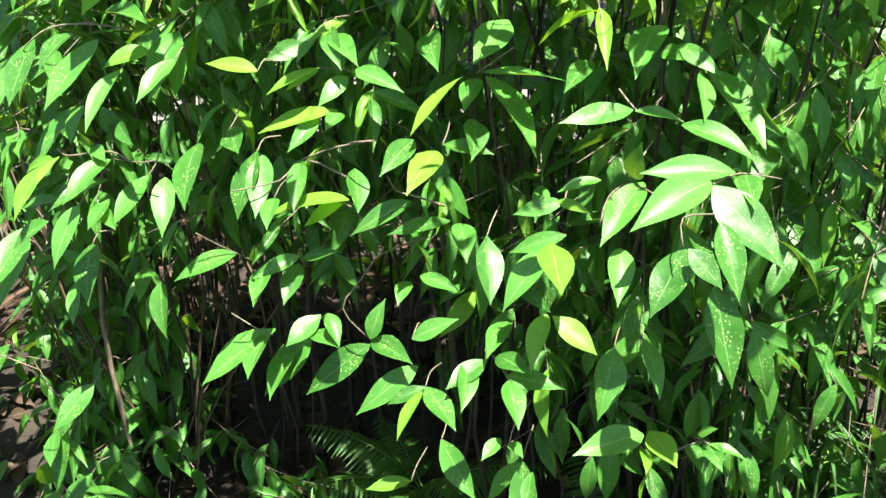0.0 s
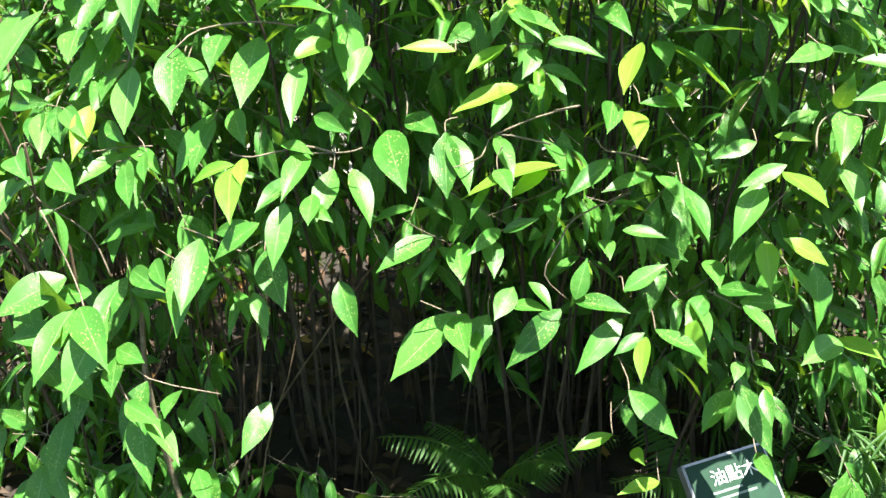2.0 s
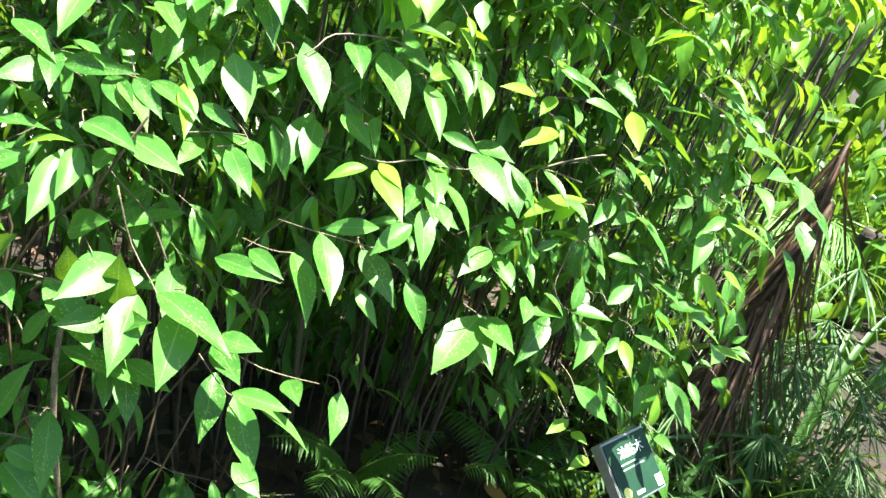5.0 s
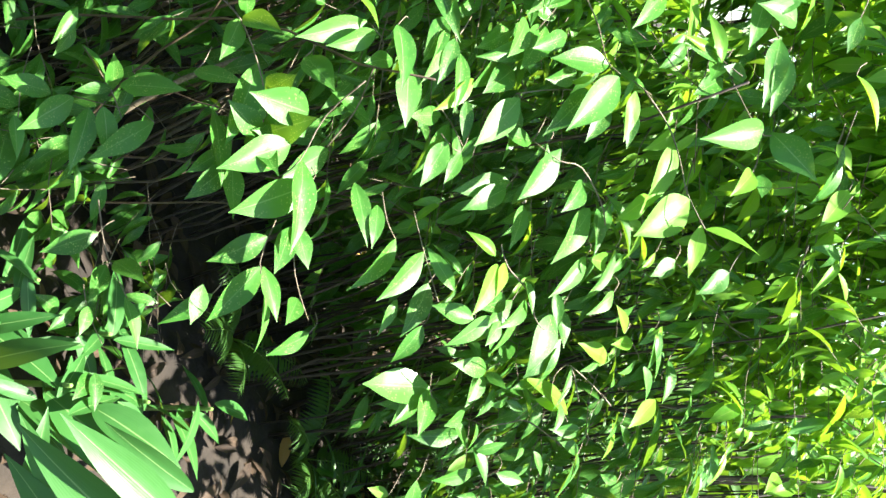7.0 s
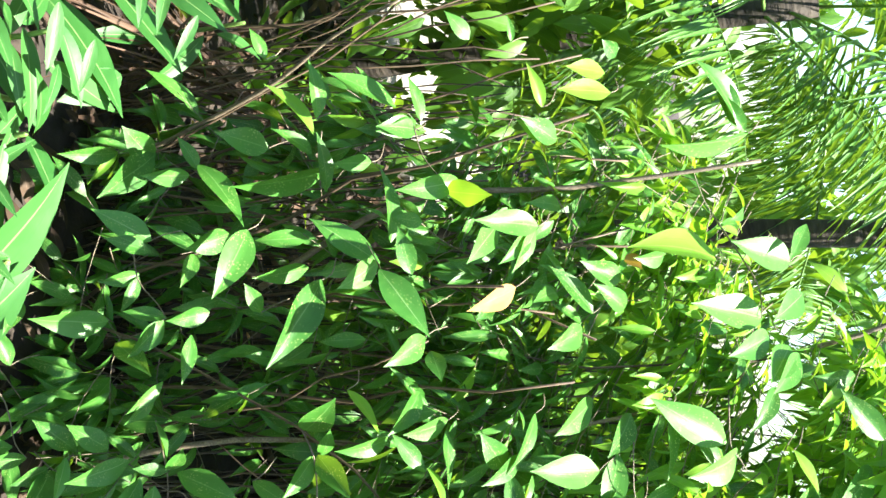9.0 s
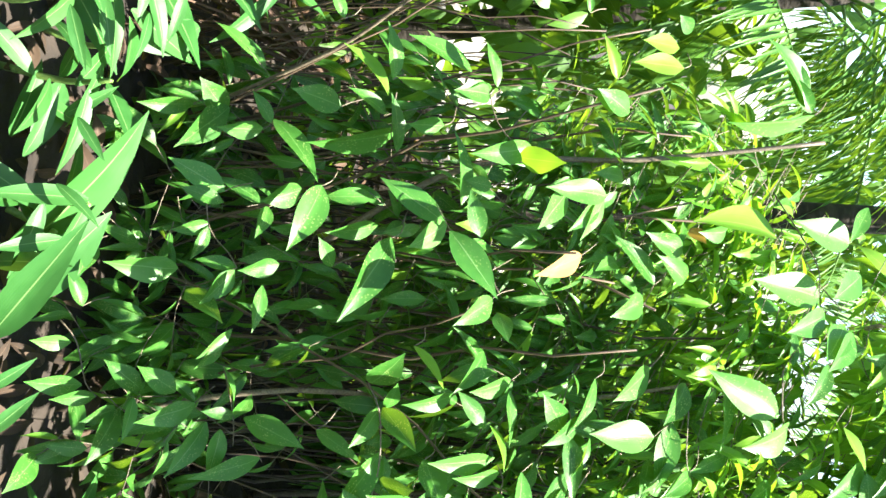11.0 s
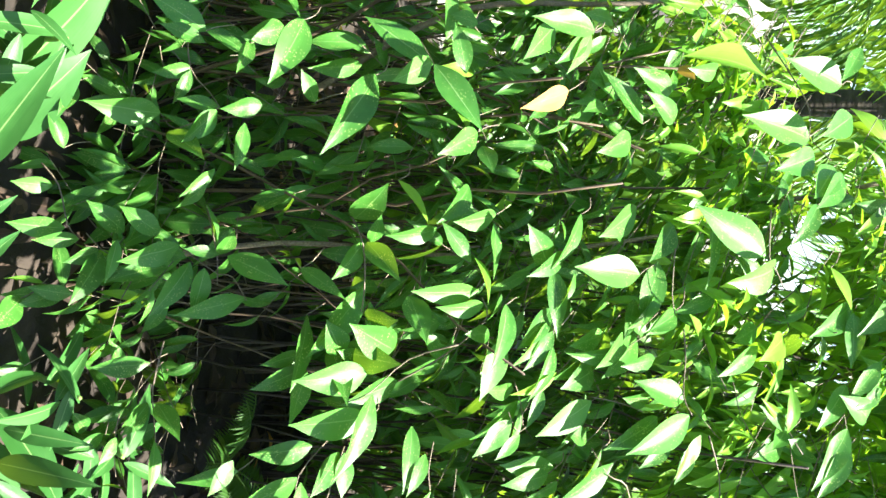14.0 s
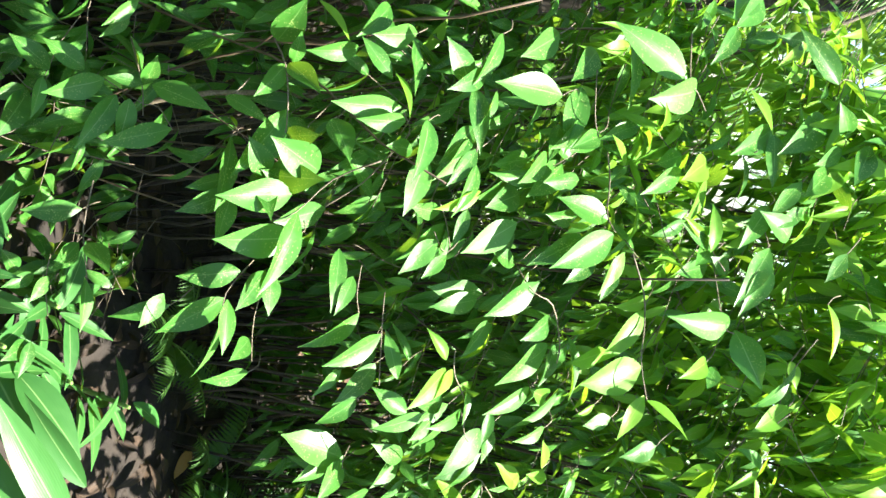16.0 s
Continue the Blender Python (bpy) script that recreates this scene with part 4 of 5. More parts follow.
sprig([(-1.763, 1.996, 0.949), (-1.772, 2.015, 0.940), (-1.794, 2.079, 0.899)],
      [(-1.731, 2.091, 0.910, 81, 50, -41, 17.5, 5.7, 2),
       (-1.766, 2.046, 0.926, 171, 26, 10, 12.3, 5.4, 2),
       (-1.796, 1.977, 0.953, -134, -37, 64, 17.0, 6.4, 2),
       (-1.765, 1.992, 1.009, 64, 10, -54, 10.3, 4.1, 0),
       (-1.815, 2.042, 0.965, 55, 6, -21, 16.0, 5.3, 0)])
sprig([(-1.881, 2.025, 0.412), (-1.802, 1.981, 0.412), (-1.767, 1.935, 0.468), (-1.752, 1.905, 0.496)],
      [(-1.777, 2.033, 0.380, 158, 47, -10, 8.7, 3.6, 0),
       (-1.774, 2.026, 0.382, -144, 23, 33, 8.6, 3.2, 0),
       (-1.744, 1.906, 0.487, -165, 30, 23, 10.5, 4.5, 0),
       (-1.738, 1.925, 0.483, 121, 60, -1, 8.9, 3.2, 0),
       (-1.732, 1.944, 0.572, 154, 42, -10, 9.3, 4.4, 0),
       (-1.737, 1.866, 0.566, -142, 6, 40, 10.2, 3.4, 0)])
sprig([(-1.752, 1.905, 0.496), (-1.701, 1.904, 0.379), (-1.715, 1.947, 0.322)],
      [(-1.714, 1.949, 0.320, 137, 33, -26, 16.9, 6.5, 2),
       (-1.710, 1.881, 0.373, -177, -52, 91, 16.4, 5.0, 0)])
sprig([(-1.863, 2.040, 0.580), (-1.857, 1.996, 0.587), (-1.861, 1.971, 0.573)],
      [(-1.861, 1.971, 0.573, -163, 4, 33, 8.3, 3.4, 0)])
sprig([(-1.804, 1.949, 0.182), (-1.816, 1.929, 0.190), (-1.820, 1.904, 0.176)],
      [(-1.820, 1.904, 0.176, -164, 0, 25, 9.3, 3.8, 0)])
sprig([(-1.692, 1.871, 0.181), (-1.715, 1.832, 0.175), (-1.719, 1.807, 0.161)],
      [(-1.719, 1.807, 0.161, 74, 9, -29, 9.7, 3.6, 0)])
sprig([(-1.762, 2.192, 1.263), (-1.778, 2.143, 1.265), (-1.782, 2.118, 1.251)],
      [(-1.782, 2.118, 1.251, 137, 41, 4, 15.9, 5.3, 2),
       (-1.808, 2.099, 1.175, -177, 19, 31, 13.2, 5.0, 2),
       (-1.777, 2.104, 1.235, -172, 31, 30, 10.2, 3.6, 2),
       (-1.779, 2.112, 1.246, -159, 22, 27, 11.0, 3.6, 2)])
sprig([(-1.993, 2.207, 1.016), (-1.941, 2.158, 1.036), (-1.898, 2.116, 1.084)],
      [(-1.893, 2.135, 1.104, 156, 50, -15, 13.9, 5.1, 2),
       (-1.885, 2.112, 1.083, 161, -57, -173, 12.7, 5.7, 1),
       (-1.987, 2.219, 1.018, 160, 36, -14, 10.3, 4.3, 0)])
sprig([(-1.691, 2.084, 1.232), (-1.693, 2.055, 1.217), (-1.697, 2.030, 1.203)],
      [(-1.697, 2.030, 1.203, 168, 39, 9, 12.7, 4.8, 3),
       (-1.685, 1.998, 1.161, 170, 18, 24, 7.2, 3.0, 0)])
sprig([(-1.663, 2.205, 1.420), (-1.667, 2.184, 1.429), (-1.671, 2.159, 1.415)],
      [(-1.671, 2.159, 1.415, -174, -36, 105, 5.8, 2.9, 3),
       (-1.638, 2.199, 1.488, 146, 32, -20, 10.5, 4.3, 2),
       (-1.613, 2.152, 1.397, 122, 30, -18, 13.6, 4.9, 0)])
sprig([(-1.584, 2.301, 1.598), (-1.581, 2.270, 1.607), (-1.585, 2.245, 1.593)],
      [(-1.585, 2.245, 1.593, 133, 44, 33, 24.6, 8.1, 1)])
sprig([(-1.627, 2.362, 1.590), (-1.578, 2.243, 1.651), (-1.541, 2.191, 1.678), (-1.498, 2.150, 1.678)],
      [(-1.488, 2.163, 1.679, 127, 43, -3, 20.4, 7.3, 2),
       (-1.465, 2.134, 1.690, 159, 35, 11, 14.6, 6.0, 2),
       (-1.442, 2.126, 1.730, 177, 21, 51, 12.8, 6.3, 2)])
sprig([(-1.523, 2.331, 1.773), (-1.545, 2.300, 1.759), (-1.549, 2.275, 1.745)],
      [(-1.549, 2.275, 1.745, 121, 44, -16, 17.4, 6.9, 2),
       (-1.516, 2.206, 1.764, 170, 31, 30, 12.4, 6.0, 2),
       (-1.617, 2.313, 1.782, -162, 25, 57, 10.2, 3.8, 0)])
sprig([(-1.768, 2.514, 1.704), (-1.762, 2.485, 1.689), (-1.766, 2.460, 1.675)],
      [(-1.766, 2.460, 1.675, 154, 48, -53, 24.6, 8.1, 2),
       (-1.786, 2.433, 1.666, 90, 28, -61, 12.1, 3.6, 0)])
sprig([(-1.676, 1.941, 1.075), (-1.687, 1.917, 1.056), (-1.691, 1.892, 1.042)],
      [(-1.691, 1.892, 1.042, 170, 27, 16, 11.9, 4.9, 0),
       (-1.671, 1.874, 1.054, -169, -24, 75, 8.0, 4.0, 0)])
sprig([(-1.916, 2.289, 1.311), (-1.912, 2.259, 1.296), (-1.916, 2.234, 1.282)],
      [(-1.916, 2.234, 1.282, 125, 28, -24, 10.7, 4.1, 1)])
sprig([(-1.587, 2.119, 1.365), (-1.585, 2.098, 1.357), (-1.589, 2.073, 1.343)],
      [(-1.589, 2.073, 1.343, 88, 31, -18, 14.5, 4.8, 0),
       (-1.572, 2.046, 1.321, 162, 29, 11, 11.9, 5.3, 0),
       (-1.568, 2.113, 1.404, 113, 25, -32, 12.3, 4.6, 0)])
sprig([(-1.795, 2.161, 1.034), (-1.807, 2.139, 1.029), (-1.811, 2.114, 1.015)],
      [(-1.811, 2.114, 1.015, 134, 32, 0, 8.0, 3.4, 0)])
sprig([(-1.919, 2.268, 0.921), (-1.912, 2.220, 0.923), (-1.916, 2.195, 0.909)],
      [(-1.916, 2.195, 0.909, 146, 39, -28, 9.0, 4.3, 2)])
sprig([(-1.930, 2.302, 0.697), (-1.939, 2.271, 0.678), (-1.943, 2.246, 0.664)],
      [(-1.943, 2.246, 0.664, 127, 36, -8, 12.6, 6.1, 0)])
sprig([(-1.696, 1.786, 0.107), (-1.652, 1.765, 0.142), (-1.588, 1.711, 0.167), (-1.563, 1.695, 0.193)],
      [(-1.578, 1.711, 0.155, 134, 38, -21, 12.0, 4.9, 2),
       (-1.560, 1.698, 0.190, 143, 38, -13, 9.8, 3.6, 0),
       (-1.652, 1.764, 0.128, 136, 35, -22, 8.7, 3.8, 2),
       (-1.538, 1.688, 0.235, 164, 34, 4, 8.0, 3.6, 0)])
sprig([(-1.436, 1.705, 0.171), (-1.433, 1.681, 0.153), (-1.437, 1.656, 0.139)],
      [(-1.437, 1.656, 0.139, 128, 33, -23, 9.8, 3.8, 0)])
sprig([(-1.469, 1.670, 0.085), (-1.472, 1.620, 0.079), (-1.476, 1.595, 0.065)],
      [(-1.476, 1.595, 0.065, 173, 0, 19, 11.8, 5.7, 0)])
sprig([(-1.342, 1.577, 0.098), (-1.362, 1.528, 0.092), (-1.366, 1.503, 0.078)],
      [(-1.366, 1.503, 0.078, 147, 28, -3, 7.7, 3.2, 0)])
sprig([(-1.946, 2.424, 1.406), (-1.944, 2.374, 1.415), (-1.948, 2.349, 1.401)],
      [(-1.948, 2.349, 1.401, 145, 40, 9, 14.6, 4.7, 1),
       (-1.986, 2.366, 1.392, 143, 34, 3, 11.9, 4.2, 1),
       (-2.008, 2.393, 1.416, 121, 18, -39, 6.8, 3.4, 0)])
sprig([(-1.980, 2.330, 1.295), (-1.973, 2.281, 1.287), (-1.977, 2.256, 1.273)],
      [(-1.977, 2.256, 1.273, 74, 14, -58, 9.6, 2.9, 1),
       (-1.911, 2.231, 1.295, 124, 25, -20, 12.2, 4.8, 0)])
sprig([(-2.079, 2.375, 1.245), (-2.091, 2.346, 1.234), (-2.095, 2.321, 1.220)],
      [(-2.095, 2.321, 1.220, 70, 5, -59, 5.7, 1.7, 0),
       (-2.114, 2.313, 1.137, 94, 29, -44, 7.7, 3.4, 0)])
sprig([(-1.804, 2.473, 1.669), (-1.798, 2.452, 1.666), (-1.802, 2.427, 1.652)],
      [(-1.802, 2.427, 1.652, 90, 26, -19, 18.9, 6.2, 0),
       (-1.812, 2.422, 1.647, 78, 12, -47, 11.5, 3.8, 0)])
sprig([(-1.969, 2.253, 1.026), (-1.975, 2.228, 1.032), (-1.979, 2.203, 1.018)],
      [(-1.979, 2.203, 1.018, 143, 35, 9, 9.8, 4.9, 2),
       (-2.018, 2.236, 0.977, 110, 43, 7, 15.7, 5.2, 0),
       (-2.001, 2.194, 1.037, 69, 10, -30, 9.4, 3.1, 0)])
sprig([(-2.000, 2.274, 0.818), (-2.019, 2.232, 0.827), (-2.023, 2.207, 0.813)],
      [(-2.023, 2.207, 0.813, 66, 1, -29, 12.1, 4.0, 0),
       (-1.983, 2.210, 0.794, 92, 29, 5, 14.8, 4.9, 1)])
sprig([(-2.137, 2.324, 0.731), (-2.131, 2.304, 0.722), (-2.135, 2.279, 0.708)],
      [(-2.135, 2.279, 0.708, 81, 16, -42, 7.1, 2.8, 0)])
sprig([(-1.410, 1.887, 1.416), (-1.338, 1.831, 1.412), (-1.292, 1.813, 1.418)],
      [(-1.369, 1.890, 1.381, -142, 13, 63, 15.2, 5.8, 0),
       (-1.294, 1.819, 1.418, 161, 29, 21, 11.2, 4.1, 0),
       (-1.246, 1.798, 1.361, 98, 30, -32, 8.4, 2.9, 0)])
sprig([(-1.215, 1.804, 1.339), (-1.238, 1.782, 1.321), (-1.242, 1.757, 1.307)],
      [(-1.242, 1.757, 1.307, 140, 42, -27, 14.2, 4.7, 0),
       (-1.222, 1.717, 1.257, 158, 28, 18, 11.3, 5.5, 0)])
sprig([(-1.285, 1.711, 1.231), (-1.278, 1.672, 1.210), (-1.282, 1.647, 1.196)],
      [(-1.282, 1.647, 1.196, 163, 39, -15, 12.2, 4.0, 1)])
sprig([(-1.240, 1.573, 1.107), (-1.183, 1.572, 1.123), (-1.219, 1.611, 1.167)],
      [(-1.255, 1.624, 1.169, -147, 19, 57, 8.5, 2.9, 0),
       (-1.220, 1.569, 1.111, -173, 35, 39, 11.1, 4.5, 0),
       (-1.184, 1.564, 1.125, -177, 31, 39, 7.7, 2.9, 0)])
sprig([(-1.033, 1.616, 1.177), (-1.052, 1.595, 1.183), (-1.056, 1.570, 1.169)],
      [(-1.056, 1.570, 1.169, 148, 44, 5, 11.8, 4.6, 0)])
sprig([(-1.095, 1.698, 1.281), (-1.101, 1.651, 1.262), (-1.105, 1.626, 1.248)],
      [(-1.105, 1.626, 1.248, 113, 28, -5, 8.0, 4.0, 0)])
sprig([(-1.104, 1.698, 1.427), (-1.121, 1.651, 1.433), (-1.125, 1.626, 1.419)],
      [(-1.125, 1.626, 1.419, -178, 39, 41, 9.7, 3.6, 0),
       (-1.127, 1.644, 1.474, -152, 28, 43, 10.7, 3.5, 1)])
sprig([(-1.152, 1.980, 1.613), (-1.175, 1.931, 1.597), (-1.179, 1.906, 1.583)],
      [(-1.179, 1.906, 1.583, 156, 30, 18, 10.5, 4.7, 0)])
sprig([(-1.153, 2.043, 1.838), (-1.162, 2.011, 1.847), (-1.166, 1.986, 1.833)],
      [(-1.166, 1.986, 1.833, 165, 34, 30, 12.6, 5.5, 0)])
sprig([(-1.026, 1.793, 1.677), (-1.049, 1.762, 1.656), (-1.053, 1.737, 1.642)],
      [(-1.053, 1.737, 1.642, 165, 21, 47, 8.3, 4.1, 0),
       (-1.013, 1.714, 1.682, 109, 30, -20, 7.5, 3.7, 0),
       (-1.031, 1.710, 1.637, 147, 34, 12, 11.3, 4.2, 0)])
sprig([(-1.106, 1.916, 1.835), (-1.129, 1.893, 1.844), (-1.133, 1.868, 1.830)],
      [(-1.133, 1.868, 1.830, -169, 35, 56, 12.3, 3.7, 0)])
sprig([(-1.088, 1.807, 1.742), (-1.051, 1.779, 1.760), (-1.018, 1.748, 1.766)],
      [(-1.038, 1.761, 1.765, -162, 28, 64, 15.9, 4.9, 2),
       (-1.041, 1.792, 1.805, 107, 32, -26, 12.3, 5.5, 2)])
sprig([(-0.851, 1.495, 1.128), (-0.850, 1.475, 1.111), (-0.854, 1.450, 1.097)],
      [(-0.854, 1.450, 1.097, 157, 35, -7, 11.1, 4.5, 0),
       (-0.821, 1.447, 1.095, -166, 44, -5, 11.5, 4.1, 0)])
sprig([(-0.715, 1.560, 1.197), (-0.715, 1.535, 1.179), (-0.719, 1.510, 1.165)],
      [(-0.719, 1.510, 1.165, -149, 11, 33, 9.2, 4.6, 0),
       (-0.645, 1.471, 1.134, -172, 39, -3, 12.4, 4.6, 0)])
sprig([(-0.811, 1.648, 1.320), (-0.820, 1.601, 1.308), (-0.824, 1.576, 1.294)],
      [(-0.824, 1.576, 1.294, -164, 35, 1, 11.7, 3.5, 0),
       (-0.892, 1.602, 1.315, -152, 18, 25, 10.4, 4.7, 0)])
sprig([(-0.569, 1.402, 1.125), (-0.582, 1.382, 1.115), (-0.586, 1.357, 1.101)],
      [(-0.586, 1.357, 1.101, -171, 21, 5, 7.4, 3.2, 0)])
sprig([(-0.366, 1.608, 1.359), (-0.360, 1.581, 1.338), (-0.364, 1.556, 1.324)],
      [(-0.364, 1.556, 1.324, -161, 22, 31, 11.0, 4.3, 0)])
sprig([(-1.102, 1.664, 1.285), (-1.096, 1.637, 1.292), (-1.100, 1.612, 1.278)],
      [(-1.100, 1.612, 1.278, -150, 31, 9, 11.7, 3.5, 0)])


# ginger plant at the shrubs' foot
GINGER_BENDS = [rnd.uniform(0.2, 0.6) for _ in range(6)]
GINGER_MESHES = [mesh_from("ginger_leaf", *b[:2], GINGER, b[2]) for b in [blade(0.22, bend, rnd.uniform(0.12, 0.3), rnd.uniform(-0.3, 0.3), rows=14, widest=0.4, tip=1.1, wave=0.03) for bend in GINGER_BENDS]]
ginger_clumps = []


def ginger(stem, leaves):
    """A leafy ginger shoot: a fleshy stem down to the ground and long lance leaves; each leaf ends in its length and, where known, width (cm)."""
    top = Vector(stem[0])
    foot = Vector((top.x - 0.02, top.y + 0.06, 0))
    clump = thing("ginger_plant", foot, "ginger plant with long bright green lance-shaped leaves", "plant", "ginger plants")
    back = Matrix.Translation(-foot)
    part("stem", mesh_from("stem", *tube(smooth_path([foot, (foot + top) / 2 + Vector((0.03, 0.02, 0)), top]), 0.009, 0.005, 7), GREEN_TWIG), clump, m=back)
    for x, y, z, heading, droop, roll, cm, wide in leaves:
        k = rnd.randrange(len(GINGER_MESHES))
        aim = leaf_matrix(x, y, z, heading, droop, roll, 1.0) @ pose(0, 0, 0, math.degrees(GINGER_BENDS[k] / 2))
        part("leaf", GINGER_MESHES[k], clump, m=back @ aim @ Matrix.Diagonal((wide / 22 if wide else cm / 100, cm / 100, cm / 100, 1)))
    ginger_clumps.append(clump)


def ginger_shoot(x, y, height, seed, low=18, high=28):
    r = random.Random(seed)
    leaves = []
    for k in range(9):
        f = 0.35 + 0.65 * k / 8
        leaves.append((x + r.gauss(0, 0.02), y + r.gauss(0, 0.02), height * f, r.uniform(0, 360), r.gauss(12, 18), r.gauss(0, 20), r.uniform(low, high), 0))
    ginger([(x, y, height), (x, y, height * 0.5)], leaves)


for k, (x, y, h) in enumerate(((-2.55, 2.75, 0.6), (-2.3, 2.85, 0.55), (-2.05, 2.75, 0.45))):
    ginger_shoot(x, y, h, 40 + k)
for k, (x, y, h) in enumerate(((-2.15, 2.0, 0.3), (-1.95, 1.85, 0.25), (-2.3, 2.15, 0.35))):
    ginger_shoot(x, y, h, 60 + k, 15, 24)
for k, (x, y, h) in enumerate(((-1.15, 1.3, 0.22), (-0.9, 1.42, 0.2), (-1.05, 1.52, 0.18), (-0.72, 1.5, 0.24), (-1.3, 1.48, 0.2))):
    ginger_shoot(x, y, h, 70 + k, 14, 21)
ginger([(-1.19, 1.34, 0.15)],
      [(-1.129, 1.322, 0.128, -120, -22, 27, 40.6, 11.9),
       (-1.073, 1.297, 0.213, -120, -35, 28, 23.3, 8.2),
       (-1.316, 1.425, 0.030, -124, -35, 14, 27.7, 9.1),
       (-1.158, 1.305, 0.079, -124, -29, -3, 28.5, 9.4),
       (-1.283, 1.374, 0.030, -132, -10, 28, 25.3, 9.1)])
ginger([(-1.89, 1.84, 0.15)],
      [(-1.855, 1.791, 0.030, 36, -41, 1, 44.3, 14.6),
       (-1.775, 1.760, 0.030, 35, -47, -29, 28.9, 11.2),
       (-2.049, 1.967, 0.030, 47, -21, -10, 17.8, 5.9)])
ginger([(-2.15, 2.18, 0.20)],
      [(-2.112, 2.087, 0.114, -148, 11, 23, 18.0, 6.8),
       (-2.087, 2.123, 0.194, -125, -24, 9, 16.8, 5.6),
       (-2.289, 2.213, 0.131, -115, -24, 35, 22.8, 6.9),
       (-2.127, 2.296, 0.352, 172, 24, -5, 16.7, 7.6)])
ginger([(-2.32, 2.34, 0.37)],
      [(-2.345, 2.312, 0.224, -111, -27, 2, 33.7, 11.1),
       (-2.324, 2.350, 0.374, -110, -32, 10, 25.8, 8.5),
       (-2.296, 2.347, 0.500, -112, -49, 53, 17.5, 5.1)])
ginger([(-1.39, 0.77, 0.39), (-1.43, 0.83, 0.44)],
      [(-1.26, 0.77, 0.66, 66, 17, -57, 30.8, 0),
       (-1.30, 0.77, 0.54, 52, 15, -32, 21.5, 0),
       (-1.30, 0.81, 0.71, 76, 10, -44, 25.4, 0)])
ginger([(-0.89, 1.08, 0.37), (-0.94, 1.12, 0.35)],
      [(-0.92, 1.13, 0.40, 65, 27, -57, 23.4, 0),
       (-1.27, 1.32, 0.08, -156, -84, 92, 26.1, 0),
       (-1.32, 1.37, 0.09, -72, -72, 20, 18.9, 0)])
ginger([(-1.92, 1.75, 0.02), (-1.80, 1.63, -0.05)],
      [(-1.77, 1.64, 0.06, 61, -47, -65, 35.7, 0),
       (-2.05, 1.88, 0.12, 46, -26, -16, 16.4, 0),
       (-1.88, 1.75, 0.05, 166, -85, 137, 20.7, 0),
       (-2.10, 1.96, 0.19, 27, -60, -33, 12.8, 0),
       (-1.68, 1.58, 0.04, 22, -52, -30, 12.9, 0),
       (-1.60, 1.53, 0.04, 30, -46, -52, 14.4, 0)])
ginger([(-1.29, 0.86, 0.56), (-1.33, 0.88, 0.52)],
      [(-1.34, 0.86, 0.51, 68, -10, -48, 18.5, 0),
       (-1.37, 0.87, 0.45, 38, -32, -43, 15.7, 0)])
ginger([(-2.34, 1.98, 0.24), (-2.22, 1.87, 0.16)],
      [(-2.44, 2.09, 0.36, -123, -22, 25, 13.1, 0),
       (-2.40, 2.05, 0.30, -128, -24, 38, 15.9, 0),
       (-2.38, 2.06, 0.45, -125, 15, 31, 13.8, 0),
       (-2.33, 2.01, 0.35, -121, -4, 51, 12.8, 0),
       (-2.37, 2.14, 0.64, -133, 13, 65, 11.1, 0),
       (-2.30, 2.12, 0.68, -136, 29, 39, 9.8, 0),
       (-2.30, 2.06, 0.49, -124, 23, 41, 10.7, 0),
       (-2.28, 2.01, 0.43, -149, 3, 14, 11.1, 0),
       (-2.32, 1.98, 0.29, -117, -9, 64, 13.0, 0),
       (-2.15, 1.85, 0.31, -127, -35, 53, 10.6, 0),
       (-2.04, 1.79, 0.25, -117, -45, 29, 12.4, 0),
       (-2.39, 2.14, 0.59, -133, 3, 43, 11.1, 0)])


# canes of the shrubs
def cane_mesh(seed, bark=CANE):
    r = random.Random(seed)
    lean, side = r.uniform(0.0, 0.16), r.uniform(-0.1, 0.1)
    pts = []
    for i in range(9):
        t = i / 8
        pts.append((side * t * t + r.uniform(-0.012, 0.012), -lean * t ** 2.2 + r.uniform(-0.012, 0.012), t))
    return mesh_from("cane", *tube(pts, r.uniform(0.0022, 0.004), 0.0018, 6), bark)


CANES = [cane_mesh(s) for s in range(12)]
BROWN_CANES = [cane_mesh(s, BROWN) for s in range(20, 28)]
place = random.Random(21)
for i in range(200):
    x = place.uniform(-1.8, 1.0)
    y = front(x) + 0.5 + abs(place.gauss(0, 0.5))
    owner = shrub_for(x)
    s = place.uniform(1.1, 1.9) if x > -1.0 else place.uniform(0.6, 1.15)
    part("cane", place.choice(CANES), owner, m=Matrix.Translation(-owner.location) @ pose(x, y, -0.02, place.gauss(0, 4), place.gauss(0, 4), place.uniform(-70, 70)) @ Matrix.Diagonal((s * place.uniform(0.7, 1.3), s, s, 1)))

for i in range(70):
    x = place.uniform(-2.0, -1.15)
    owner = shrub_for(x)
    s = place.uniform(0.8, 1.5)
    part("cane", place.choice(BROWN_CANES), owner, m=Matrix.Translation(-owner.location) @ pose(x, front(x) + place.uniform(0.35, 0.8), -0.02, place.gauss(0, 9), place.gauss(0, 9), place.uniform(0, 360)) @ Matrix.Diagonal((s, s, s, 1)))

